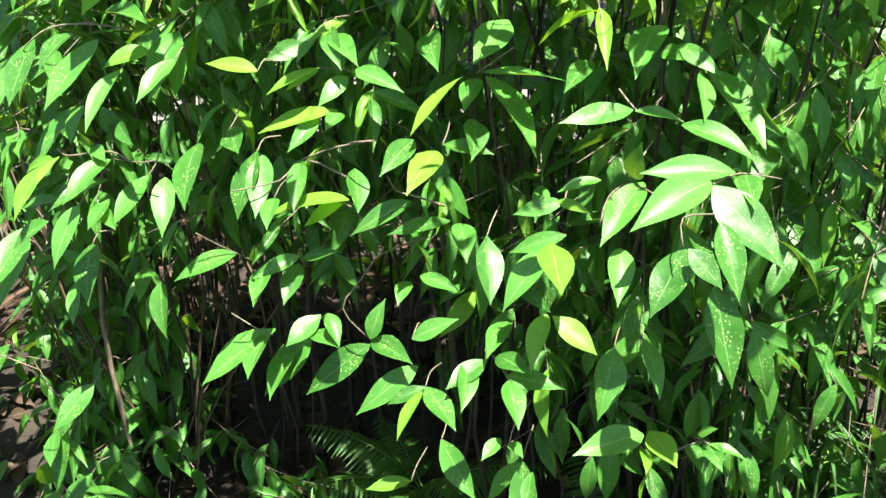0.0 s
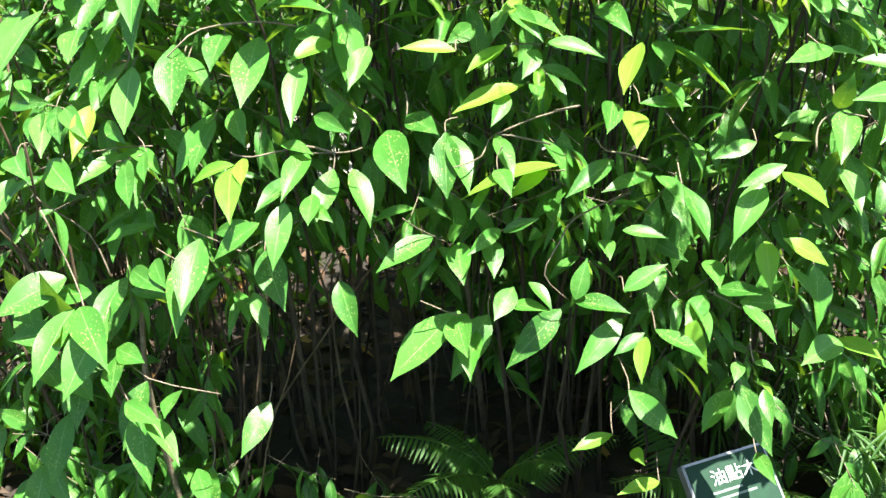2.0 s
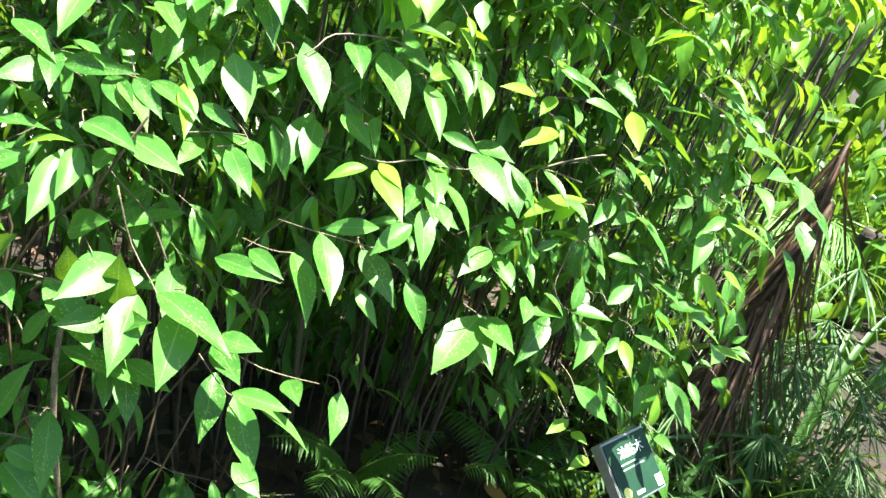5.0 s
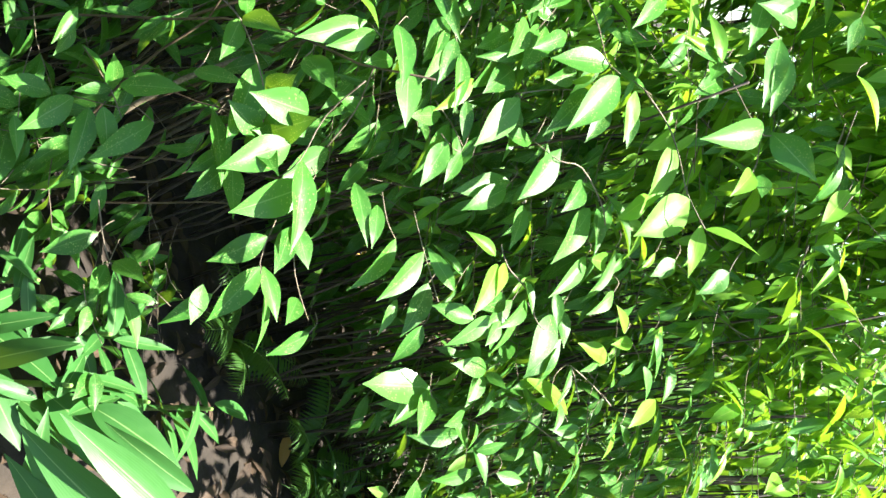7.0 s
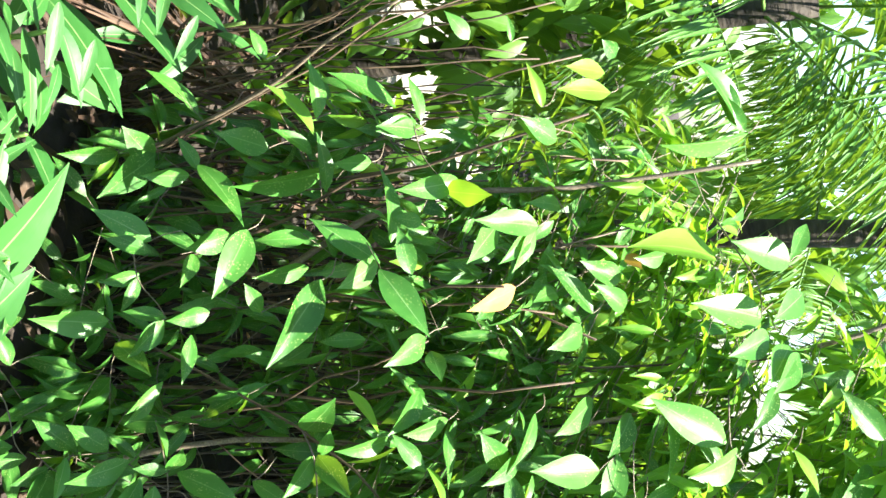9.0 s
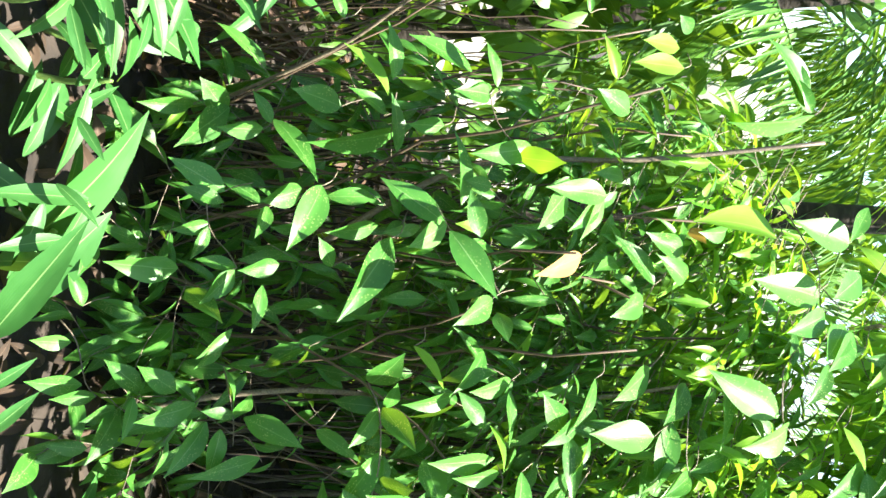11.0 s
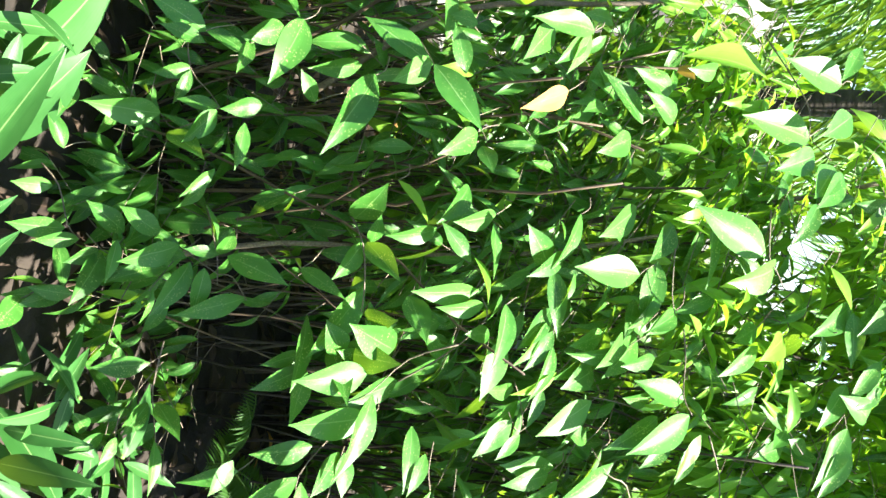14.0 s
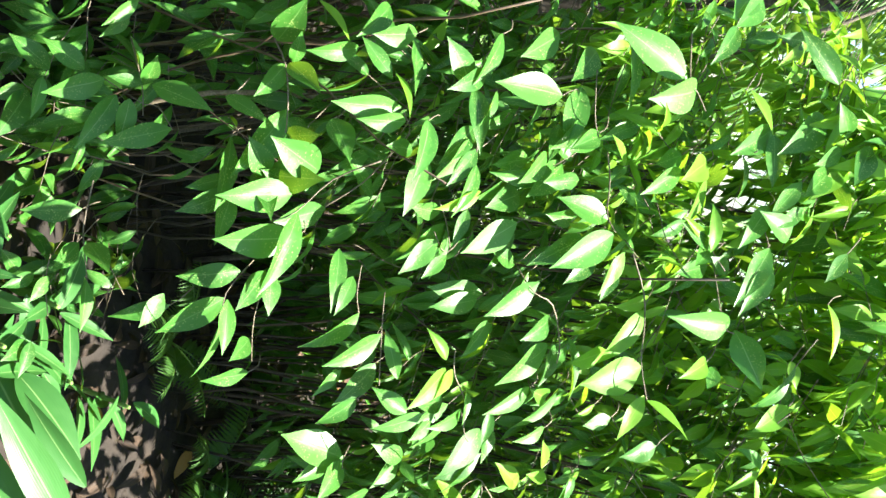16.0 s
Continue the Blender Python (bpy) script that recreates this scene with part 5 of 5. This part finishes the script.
# bare leaning branches
for stem, r0 in (([(-1.6, 2.2, 0.55), (-1.75, 2.3, 0.92), (-1.72, 2.36, 1.3), (-1.7, 2.45, 1.7)], 0.009),
                 ([(-1.8, 2.5, 0.1), (-2.0, 2.42, 0.6), (-2.12, 2.4, 0.82), (-2.2, 2.35, 1.0)], 0.006),
                 ([(-1.3, 1.9, 0.05), (-1.35, 1.95, 0.5), (-1.28, 2.0, 1.0), (-1.3, 2.1, 1.5)], 0.008),
                 # these four rise out of view to carry the added shading leaves
                 ([(0.9, 2.1, 0.0), (0.95, 2.0, 1.0), (0.95, 1.7, 1.9), (0.9, 1.2, 2.25), (0.85, 0.7, 2.3)], 0.012),
                 ([(0.9, 2.05, 0.0), (1.05, 1.95, 1.1), (1.2, 1.6, 2.0), (1.35, 1.0, 2.3)], 0.010),
                 ([(-0.5, 2.3, 0.0), (-0.55, 2.35, 1.0), (-0.5, 2.4, 1.8), (-0.6, 2.6, 2.25)], 0.010),
                 ([(-1.0, 2.3, 0.0), (-1.05, 2.4, 1.0), (-1.1, 2.5, 1.8), (-1.2, 2.6, 2.2)], 0.010)):
    owner = shrub_for(stem[0][0])
    part("branch", mesh_from("branch", *tube(smooth_path(stem, 4), r0, r0 * 0.5, 7), TWIG), owner, m=Matrix.Translation(-owner.location))

# twigs and leaves behind the front ones
counts = {s.name: 0 for s in SHRUBS}
rest = {(s.name, t): Joined() for s in SHRUBS for t in (0, 1)}
rest_twigs = {s.name: Joined() for s in SHRUBS}


def edge(z, y=2.26):
    """The shrubs' end towards the palms, slanting back."""
    return -2.05 + 0.5 * (y - 2.26) + 0.3 * max(0.0, z - 0.7) + 0.9 * max(0.0, z - 1.5)


def filler(x, y, z, dy, spread=60.0, low=0.075, high=0.135, nearest=0.7):
    """One random twig of drooping leaves at a place in the bed."""
    if x < edge(z, y) or (z < 0.75 and -1.2 < x < -0.2 and dy < 1.0 and place.random() < 0.92):
        return
    owner = shrub_for(x)
    flat = min(1.0, max(0.0, (-0.7 - x) / 0.4)) * min(1.0, max(0.0, (z - 0.8) / 0.4))   # leaves held level near the sunny top
    heading0 = place.gauss(170 + 45 * flat, spread)
    base = Vector((x, y, z))
    run = Vector((-math.sin(radians(heading0)), math.cos(radians(heading0)), -0.25)) * place.uniform(0.08, 0.2)
    path = smooth_path([base - run * 0.6 + Vector((0, 0, 0.02)), base, base + run * 0.5, base + run], 2)
    as_parts = counts[owner.name] < 250 and dy < nearest
    back = Matrix.Translation(-owner.location)
    tv, tf = tube(path, 0.0014, 0.0009, 4)
    twig = part("twig", mesh_from("twig", tv, tf, TWIG), owner, m=back) if as_parts else None
    if not as_parts:
        rest_twigs[owner.name].add([tuple(v) for v in tv], tf, np.zeros((len(tv), 2)), back)
    for k in range(place.randint(4, 7)):
        p = base + run * place.uniform(-0.4, 1.0)
        size = place.uniform(low, high)
        m = leaf_matrix(*p, heading0 + place.gauss(0, 60 - 15 * flat), place.gauss(32 - 14 * flat, 22), place.gauss(0, 25), size)
        young = (z > 1.38 and place.random() < 0.68) or place.random() < 0.04
        if as_parts:
            tone = YOUNG if young else (LIT_PALE if place.random() < 0.15 else LEAF)
            meshes = LEAF_MESHES[id(tone)]
            part("leaf", place.choice(meshes[10:] if place.random() < 0.55 * flat else meshes), twig, m=m)
            counts[owner.name] += 1
        else:
            rest[owner.name, int(young)].add(*place.choice(NARROW if place.random() < 0.55 * flat else BLADES + NARROW), back @ m)


for i in range(150):
    x, z = place.uniform(-1.7, 0.4), place.uniform(0.7, 1.6)
    dy = place.uniform(0.3, 0.5)
    filler(x, surf(x, z) + dy, z, dy)
for i in range(1000):
    z = 0.12 + 1.85 * place.random() ** 0.8
    x = place.uniform(edge(z), 0.6)
    dy = 0.5 + abs(place.gauss(0, 0.4)) if x > -1.2 else 0.45 + abs(place.gauss(0, 0.16))
    if x < -1.2 and z < 1.2 and place.random() < 0.5:
        continue
    if place.random() < 0.35 and z < 0.75 and x > -1.3:
        continue
    filler(x, surf(x, z) + dy, z, dy, 75)
# the thicket at the back of the bed, added to block skylight from behind
for i in range(380):
    x, z = place.uniform(-1.4, 0.6), place.uniform(0.05, 1.1)
    if x < -0.5 and z < 0.65:
        continue
    filler(x, place.uniform(2.35, 3.0), z, 2.0, 90, 0.11, 0.17)
# young growth along the top
for i in range(230):
    z = place.uniform(1.42, 1.88)
    x = place.uniform(edge(z), 0.4)
    if x < -0.9 and z > 1.72:
        continue
    dy = place.uniform(0.18 if z < 1.62 else 0.0, 0.55)
    filler(x, surf(x, z) + dy, z, dy, 90, 0.06, 0.12)
for i in range(70):
    x, z = place.uniform(-0.9, 0.6), place.uniform(1.5, 1.75)
    dy = place.uniform(0.4, 0.7)
    filler(x, surf(x, z) + dy, z, dy, 90, 0.09, 0.15)
# roof of leaves added out of view to shade the back of the bed
for i in range(620):
    x = place.uniform(-1.5, 0.5)
    filler(x, place.uniform(1.95, 3.1), place.uniform(1.95, 2.35), 2.0, 90, 0.10, 0.16)
for i in range(170):
    filler(place.uniform(-0.75, 0.15), place.uniform(1.5, 2.0), place.uniform(1.95, 2.3), 2.0, 90, 0.10, 0.16)
# spray of unseen leaves added overhead to shade the sign and low palms
for i in range(150):
    filler(place.uniform(0.75, 1.5), place.uniform(0.65, 1.4), place.uniform(2.1, 2.45), 2.0, 90, 0.10, 0.16)
# low growth under the twigs
for i in range(26):
    x = place.uniform(-1.4, -0.8)
    filler(x, front(x) + place.uniform(0.05, 0.7), place.uniform(0.05, 0.2), 1.2, 80, 0.08, 0.14)
for i in range(30):
    x = place.uniform(-1.95, -1.35)
    dy = place.uniform(0.2, 0.45)
    filler(x, front(x) + dy, place.uniform(0.06, 0.3), dy, 80, 0.09, 0.15)
for i in range(130):
    z = place.uniform(0.95, 1.65)
    x = place.uniform(edge(z), -1.2)
    dy = place.uniform(0.22, 0.55)
    filler(x, surf(x, z) + dy, z, dy, 70, 0.06, 0.13)
for i in range(24):
    x = place.uniform(-1.95, -1.3)
    dy = place.uniform(0.3, 0.9)
    filler(x, front(x) + dy, place.uniform(0.05, 0.4), dy, 80, 0.10, 0.16)
for i in range(60):
    x = place.uniform(-1.9, -0.9)
    dy = place.uniform(0.45, 0.8)
    filler(x, front(x) + dy, place.uniform(0.1, 0.9), dy, 70, 0.10, 0.15)
for i in range(60):
    x = place.uniform(-0.4, 0.6)
    dy = place.uniform(0.3, 0.6)
    filler(x, front(x) + dy, place.uniform(0.25, 1.0), dy, 70, 0.08, 0.14)
for s in SHRUBS:
    for tone in (0, 1):
        if rest[s.name, tone].v:
            tagged(part("foliage", rest[s.name, tone].mesh("foliage", (LEAF, YOUNG)[tone]), s, ("deeper mass of drooping green leaves", "young yellow-green leaves near the top")[tone]), kind="stuff")
    if rest_twigs[s.name].v:
        tagged(part("brushwood", rest_twigs[s.name].mesh("brushwood", TWIG), s), kind="stuff")


# ---- palms ----
STRAND = blade(0.018, 0.35, 0.5, 0.3, rows=6, widest=0.25)
LEAFLET = blade(0.075, 0.5, 0.35, 0.15, rows=5, widest=0.3)


def frond_mesh(length, droop, leaflet, mat, seed, pairs=38, hang=0.35, sweep=62.0, leafy=None):
    """A feather palm frond along +y: an arching rib with two rows of narrow leaflets."""
    r = random.Random(seed)
    rib = [(0, math.sin(droop * t) / droop * length, -(1 - math.cos(droop * t)) / droop * length) for t in [i / 12 for i in range(13)]]
    j = Joined()
    tv, tf = tube(rib, 0.003 * length + 0.003, 0.0015, 5)
    j.add([tuple(v) for v in tv], tf, np.tile([0.5, 0.5], (len(tv), 1)), Matrix())
    for i in range(pairs):
        t = 0.12 + 0.88 * i / pairs
        y, z = math.sin(droop * t) / droop * length, -(1 - math.cos(droop * t)) / droop * length
        for side in (-1, 1):
            size = leaflet * (math.sin(math.pi * (0.12 + 0.85 * t)) ** 0.6) * r.uniform(0.85, 1.1)
            m = pose(0, y, z, -math.degrees(droop * t)) @ pose(0, 0, 0, 0, side * (25 + r.gauss(0, 7)), 0) @ pose(0, 0, 0, 0, 0, -side * (sweep * (1 - 0.4 * t) + r.gauss(0, 4))) @ pose(0, 0, 0, -math.degrees(hang) + r.gauss(0, 6)) @ Matrix.Diagonal((size, size, size, 1))
            j.add(*(leafy or LEAFLET), m)
    return j.mesh("frond", mat)


FINE = blade(0.05, 0.5, 0.35, 0.15, rows=5, widest=0.3)
FRONDS = [frond_mesh(1.9, 0.8, 0.40, PALM, 1, 58, leafy=FINE), frond_mesh(1.6, 1.1, 0.34, PALM, 2, 50, leafy=FINE), frond_mesh(1.4, 0.6, 0.32, PALM, 3, 46, leafy=FINE)]
STRAND_MESH = mesh_from("leaflet", *STRAND[:2], STRAW, STRAND[2])


def palm(x, y, height, fronds, seed, label, radius=0.07, lean=0.0):
    r = random.Random(seed)
    p = thing("palm_tree", (x, y, 0), label, "palm tree", "palms behind the shrubs")
    pts = [(lean * t * height, 0.05 * math.sin(t * 3), t * height) for t in [i / 10 for i in range(11)]]
    verts, faces = tube(pts, radius * 1.15, radius * 0.85, 12)
    part("trunk", mesh_from("trunk", verts, faces, TRUNK), p)
    for k in range(fronds):
        part("frond", r.choice(FRONDS), p, m=pose(lean * height, 0, height - r.uniform(0, 0.25), 0, 0, k * 360 / fronds + r.uniform(-15, 15)) @ pose(0, 0, 0, r.uniform(-5, 50)) @ Matrix.Diagonal((1, 1, 1, 1)))
    return p


palm(-1.34, 4.0, 2.0, 14, 3, "feather palm with a dark ringed trunk and arching fronds", 0.05, -0.03)
palm(-1.9, 4.5, 1.1, 9, 4, "young feather palm with low arching olive-green fronds", 0.06)
palm(-0.7, 3.7, 2.5, 9, 8, "feather palm with a sunlit tan trunk", 0.06, 0.05)
palm(-2.9, 4.8, 1.6, 9, 5, "feather palm with green fronds in half shade", 0.08)
palm(1.7, 4.2, 1.8, 9, 9, "feather palm with green fronds beyond the shrubs", 0.08)


# ---- sign ----
def box(w, h, d, bevel, mat, name):
    b = bmesh.new()
    bmesh.ops.create_cube(b, size=1.0)
    bmesh.ops.scale(b, vec=(w, h, d), verts=b.verts)
    if bevel:
        bmesh.ops.bevel(b, geom=list(b.edges), offset=bevel, segments=2, affect="EDGES")
    me = bpy.data.meshes.new(name)
    b.to_mesh(me)
    b.free()
    me.materials.append(mat)
    return me


def text_mesh(words, size, mat):
    c = bpy.data.curves.new("lettering", "FONT")
    c.body, c.size, c.extrude, c.align_x = words, size, 0.0003, "LEFT"
    tmp = new("lettering", c)
    me = bpy.data.meshes.new_from_object(tmp.evaluated_get(bpy.context.evaluated_depsgraph_get()))
    bpy.data.objects.remove(tmp)
    me.materials.clear()
    me.materials.append(mat)
    me.name = "lettering"
    return me


SIGN_AT = Vector((-0.157, 1.304, 0.44))
su = Vector((0.985, 0.122, 0.125)).normalized()
sv = Vector((-0.175, 0.659, 0.731))
sv = (sv - su * sv.dot(su)).normalized()
sn = su.cross(sv)
sign = thing("plant_sign", (-0.19, 1.31, 0), "slanted dark green plant label in a grey frame on a stake", "sign")
sm = Matrix((su, sv, sn)).transposed().to_4x4()
sm.translation = SIGN_AT - sign.location
part("frame", box(0.170, 0.158, 0.034, 0.002, METAL, "frame"), sign, "grey metal box frame", m=sm @ pose(0, 0, -0.017))
plate = part("plate", box(0.160, 0.148, 0.004, 0.0008, PLATE, "plate"), sign, "dark green printed plate", m=sm @ pose(0, 0, 0.001))
part("lettering", text_mesh("油點木", 0.032, PRINT), plate, "white characters", m=pose(-0.040, 0.028, 0.0022))
for w, yy, mm in ((0.06, 0.013, FAINT), (0.085, 0.001, FAINT)):
    part("text_line", box(w, 0.004, 0.0006, 0, mm, "text_line"), plate, m=pose(-0.046 + w / 2, yy, 0.0022))
part("code_patch", box(0.024, 0.028, 0.0006, 0, PRINT, "code_patch"), plate, "pale square patch", m=pose(0.066, -0.056, 0.0022))
b = bmesh.new()
bmesh.ops.create_circle(b, cap_ends=True, segments=20, radius=0.0135)
disc = bpy.data.meshes.new("emblem")
b.to_mesh(disc)
disc.materials.append(YELLOW_PRINT)
part("emblem", disc, plate, "round yellow emblem", m=pose(-0.058, -0.050, 0.0026))
part("text_line", box(0.03, 0.009, 0.0006, 0, PRINT, "text_line"), plate, m=pose(-0.012, -0.061, 0.0022))
part("stake", box(0.028, 0.014, 0.44, 0.002, STAKE, "stake"), sign, "weathered flat stake", m=pose(0.058, 0.03, 0.2))


# ---- dry fronds, ferns, low palms ----
def dry_frond(x, y, z, heading, tilt, length, seed, pairs=24):
    """A dead frond: a stiff rib and its narrow dry leaflets swept along it."""
    r = random.Random(seed)
    f = thing("dry_palm_frond", (x, y, z), "dead brown palm frond with long dry leaflets", "palm frond", "dead palm fronds")
    aim = pose(0, 0, 0, 0, 0, heading) @ pose(0, 0, 0, tilt)
    part("rib", mesh_from("rib", *tube([(0, length * t / 6, -0.03 * t * t / 36) for t in range(7)], 0.008, 0.003, 6), STRAW), f, m=aim)
    for i in range(pairs):
        t = i / pairs
        for side in (-1, 1):
            size = r.uniform(0.35, 0.6)
            part("leaflet", STRAND_MESH, f, m=aim @ pose(side * 0.012 * r.random(), length * t * 0.8, 0, 0, 0, -side * (11 + r.gauss(0, 6))) @ pose(0, 0, 0, r.gauss(-6, 9), r.uniform(-60, 60)) @ Matrix.Diagonal((size * 1.2, size, size, 1)))


dry_frond(1.02, 1.70, 1.00, 98, -57, 0.75, 1)
dry_frond(0.96, 1.72, 0.84, 96, -50, 0.75, 2)
dry_frond(1.10, 1.76, 1.20, 99, -66, 0.60, 3)
dry_frond(0.90, 1.66, 0.62, 100, -42, 0.60, 4)
dry_frond(-1.60, 3.0, 0.34, 118, -14, 0.6, 6, 28)


LADY = leaf_material("lady_palm_leaf", (0.018, 0.065, 0.012), (0.04, 0.115, 0.02), (0.15, 0.26, 0.08), rough=0.4, through_light=0.2)


def low_palm(x, y, seed, scale):
    r = random.Random(seed)
    p = thing("lady_palm", (x, y, 0), "low lady palm with striped narrow green leaf fingers", "palm", "low palms")
    for k in range(16):
        h = r.uniform(0.2, 0.8) * scale
        az = r.uniform(0, 360)
        tip = Vector((0.12 * math.sin(az), 0.12 * math.cos(az), h))
        stalk = part("stalk", mesh_from("stalk", *tube(smooth_path([(0, 0, 0), tip * 0.6, tip]), 0.005, 0.003, 5), GREEN_TWIG), p)
        j = Joined()
        for q in range(11):
            size = r.uniform(0.24, 0.36) * scale
            j.add(*FINE, pose(*tip, 0, 0, az * 57.3 + r.uniform(-8, 8)) @ pose(0, 0, 0, 0, 0, (q - 5) * 19) @ pose(0, 0, 0, -18 + r.gauss(0, 8)) @ Matrix.Diagonal((size * 0.8, size, size, 1)))
        part("leaf", j.mesh("leaf", LADY), stalk)


low_palm(0.50, 1.78, 1, 0.6)
low_palm(0.78, 1.32, 3, 0.55)
low_palm(0.44, 1.42, 7, 0.36)
low_palm(0.64, 1.56, 8, 0.5)
low_palm(1.05, 1.45, 2, 0.7)
low_palm(0.34, 1.66, 11, 0.5)
low_palm(0.62, 1.95, 12, 0.8)
low_palm(0.2, 2.05, 13, 0.6)
low_palm(0.92, 1.7, 14, 0.7)
low_palm(1.4, 1.85, 4, 1.0)
low_palm(1.2, 2.5, 5, 1.2)


STRAPS = [mesh_from("leaf", *b[:2], LADY, b[2]) for b in [blade(w, bend, 0.5, 0.2, rows=9, widest=0.35, tip=0.9) for w, bend in ((0.045, 1.1), (0.055, 1.5), (0.04, 0.8), (0.05, 1.9))]]


def strap_clump(x, y, seed, n, size):
    """A tuft of long arching strap leaves."""
    r = random.Random(seed)
    c = thing("strap_plant", (x, y, 0), "dark green tuft of long arching strap leaves", "plant", "tufts beside the sign")
    for k in range(n):
        s = size * r.uniform(0.7, 1.2)
        part("leaf", r.choice(STRAPS), c, m=pose(r.gauss(0, 0.03), r.gauss(0, 0.03), 0.0, 0, 0, r.uniform(0, 360)) @ pose(0, 0, 0, r.uniform(45, 82)) @ Matrix.Diagonal((s, s, s, 1)))


for k, (x, y, size) in enumerate(((0.30, 1.50, 0.5), (0.55, 1.40, 0.6), (0.80, 1.52, 0.65), (0.48, 1.75, 0.7), (0.78, 1.85, 0.8), (0.12, 1.62, 0.45), (1.1, 1.6, 0.8), (0.25, 1.25, 0.35), (0.55, 1.15, 0.4))):
    strap_clump(x, y, 90 + k, 18, size * 0.85)


def fern(x, y, seed, n, size, z=0.05):
    r = random.Random(seed)
    f = thing("fern", (x, y, 0), "dark green fern with finely divided fronds", "fern", "ferns under the shrubs")
    for k in range(n):
        L = size * r.uniform(0.8, 1.2)
        j = Joined()
        bend = r.uniform(0.7, 1.2)
        for i in range(22):
            t = 0.15 + 0.85 * i / 22
            y0, z0 = math.sin(bend * t) / bend * L, -(1 - math.cos(bend * t)) / bend * L
            for side in (-1, 1):
                s = L * 0.32 * (1 - t) ** 0.7 + 0.02
                j.add(*LEAFLET, pose(0, y0, z0, -math.degrees(bend * t)) @ pose(0, 0, 0, 0, 0, -side * 68) @ pose(0, 0, 0, -15 + r.gauss(0, 5)) @ Matrix.Diagonal((s * 1.9, s, s, 1)))
        tv, tf = tube([(0, math.sin(bend * t) / bend * L, -(1 - math.cos(bend * t)) / bend * L) for t in [q / 8 for q in range(9)]], 0.003, 0.001, 4)
        j.add([tuple(v) for v in tv], tf, np.tile([0.5, 0.5], (len(tv), 1)), Matrix())
        part("frond", j.mesh("frond", FERN), f, m=pose(0, 0, z, 0, 0, 180 + (k - n / 2) * 300 / n + r.uniform(-15, 15)) @ pose(0, 0, 0, 55 + r.uniform(-10, 12)))


fern(-0.52, 1.92, 1, 6, 0.32, 0.08)
fern(0.0, 1.80, 2, 5, 0.32)


# ---- far greenery ----
def greenery(name, label, n, x0, x1, y0, y1, z0, z1, seed, size, mat=FAR):
    r = random.Random(seed)
    ob = thing(name, ((x0 + x1) / 2, (y0 + y1) / 2, 0), label, "bushes", kind="stuff")
    back = Matrix.Translation(-ob.location)
    j = Joined()
    for i in range(n):
        cx, cy = r.uniform(x0, x1), r.uniform(y0, y1)
        cz = z0 + (z1 - z0) * r.random()
        if noise.noise((cx * 0.8, cz * 1.1, cy * 0.5 + seed)) < -0.08:
            continue
        hd = r.uniform(0, 360)
        for k in range(6):
            s = size * r.uniform(0.6, 1.3)
            j.add(*r.choice(COARSE), back @ leaf_matrix(cx + r.gauss(0, 0.12), cy + r.gauss(0, 0.12), max(0.05, cz + r.gauss(0, 0.12)), hd + r.gauss(0, 60), r.gauss(40, 25), r.gauss(0, 40), s))
    tagged(part("leaves", j.mesh("leaves", mat), ob), kind="stuff")


greenery("bushes", "sunlit green bushes behind the bed", 900, 1.8, 7, 6.5, 9.0, 0.0, 1.3, 1, 0.22)
greenery("bushes", "tall dark bushes beyond the palms", 2700, -6, 3.1, 6.3, 8.5, 0.0, 3.4, 10, 0.22)
greenery("bushes", "shaded undergrowth behind the canes", 1600, -3.5, 2.5, 3.1, 4.7, 0.0, 1.5, 2, 0.14)
greenery("bushes", "green undergrowth at the foot of the palms", 620, -3.4, -1.2, 3.3, 4.8, 0.0, 1.5, 6, 0.15)
greenery("bushes", "bushes to the side of the bed", 600, 2.2, 4.5, 0.5, 4.5, 0.0, 1.2, 3, 0.18)
# leaf masses added around the bed to cut sky light, mostly out of view
greenery("added_hedge", "unseen green leaf mass added opposite the bed to block sky light", 1600, -9.0, 7.0, -5.5, -3.6, 0.0, 2.2, 7, 0.34)
greenery("added_hedge", "tall green leaf mass added at the far side to block sky light and fill the gap", 1700, 5.0, 7.5, -3.5, 7.5, 0.0, 2.3, 8, 0.34)
greenery("added_hedge", "unseen green leaf mass added at the near side to block sky light", 1100, -9.5, -7.0, -3.5, 5.0, 0.0, 2.4, 9, 0.34)
palm(3.2, 2.6, 0.55, 13, 12, "feather palm with thin fronds against the sky", 0.07)
greenery("bushes", "bushes beyond the ginger plants", 700, -6.0, -3.6, 2.5, 6.0, 0.0, 2.6, 4, 0.18)


# ---- fallen leaves on the ground ----
def litter(n):
    r = random.Random(77)
    ob = thing("leaf_litter", (-0.6, 2.0, 0), "dry brown and tan fallen leaves on the soil", "leaf litter", kind="stuff")
    back = Matrix.Translation(-ob.location)
    # dark leaves in front carry the shade, paler ones behind the sunlight
    for name, mat, share, y0, y1 in (("fallen_leaves", DEAD, 0.02, 1.6, 4.5), ("dry_leaves", SHADE_LITTER, 0.54, 0.9, 3.2), ("pale_leaves", STRAW, 0.44, 2.6, 4.8)):
        j = Joined()
        for i in range(int(n * share)):
            x, y = r.uniform(-3.0, 2.0), r.uniform(y0, y1)
            j.add(*r.choice(BLADES), back @ leaf_matrix(x, y, r.uniform(0.005, 0.03), r.uniform(0, 360), r.gauss(0, 10), r.gauss(0, 25), r.uniform(0.06, 0.13)))
        tagged(part(name, j.mesh(name, mat), ob), kind="stuff")


litter(3400)
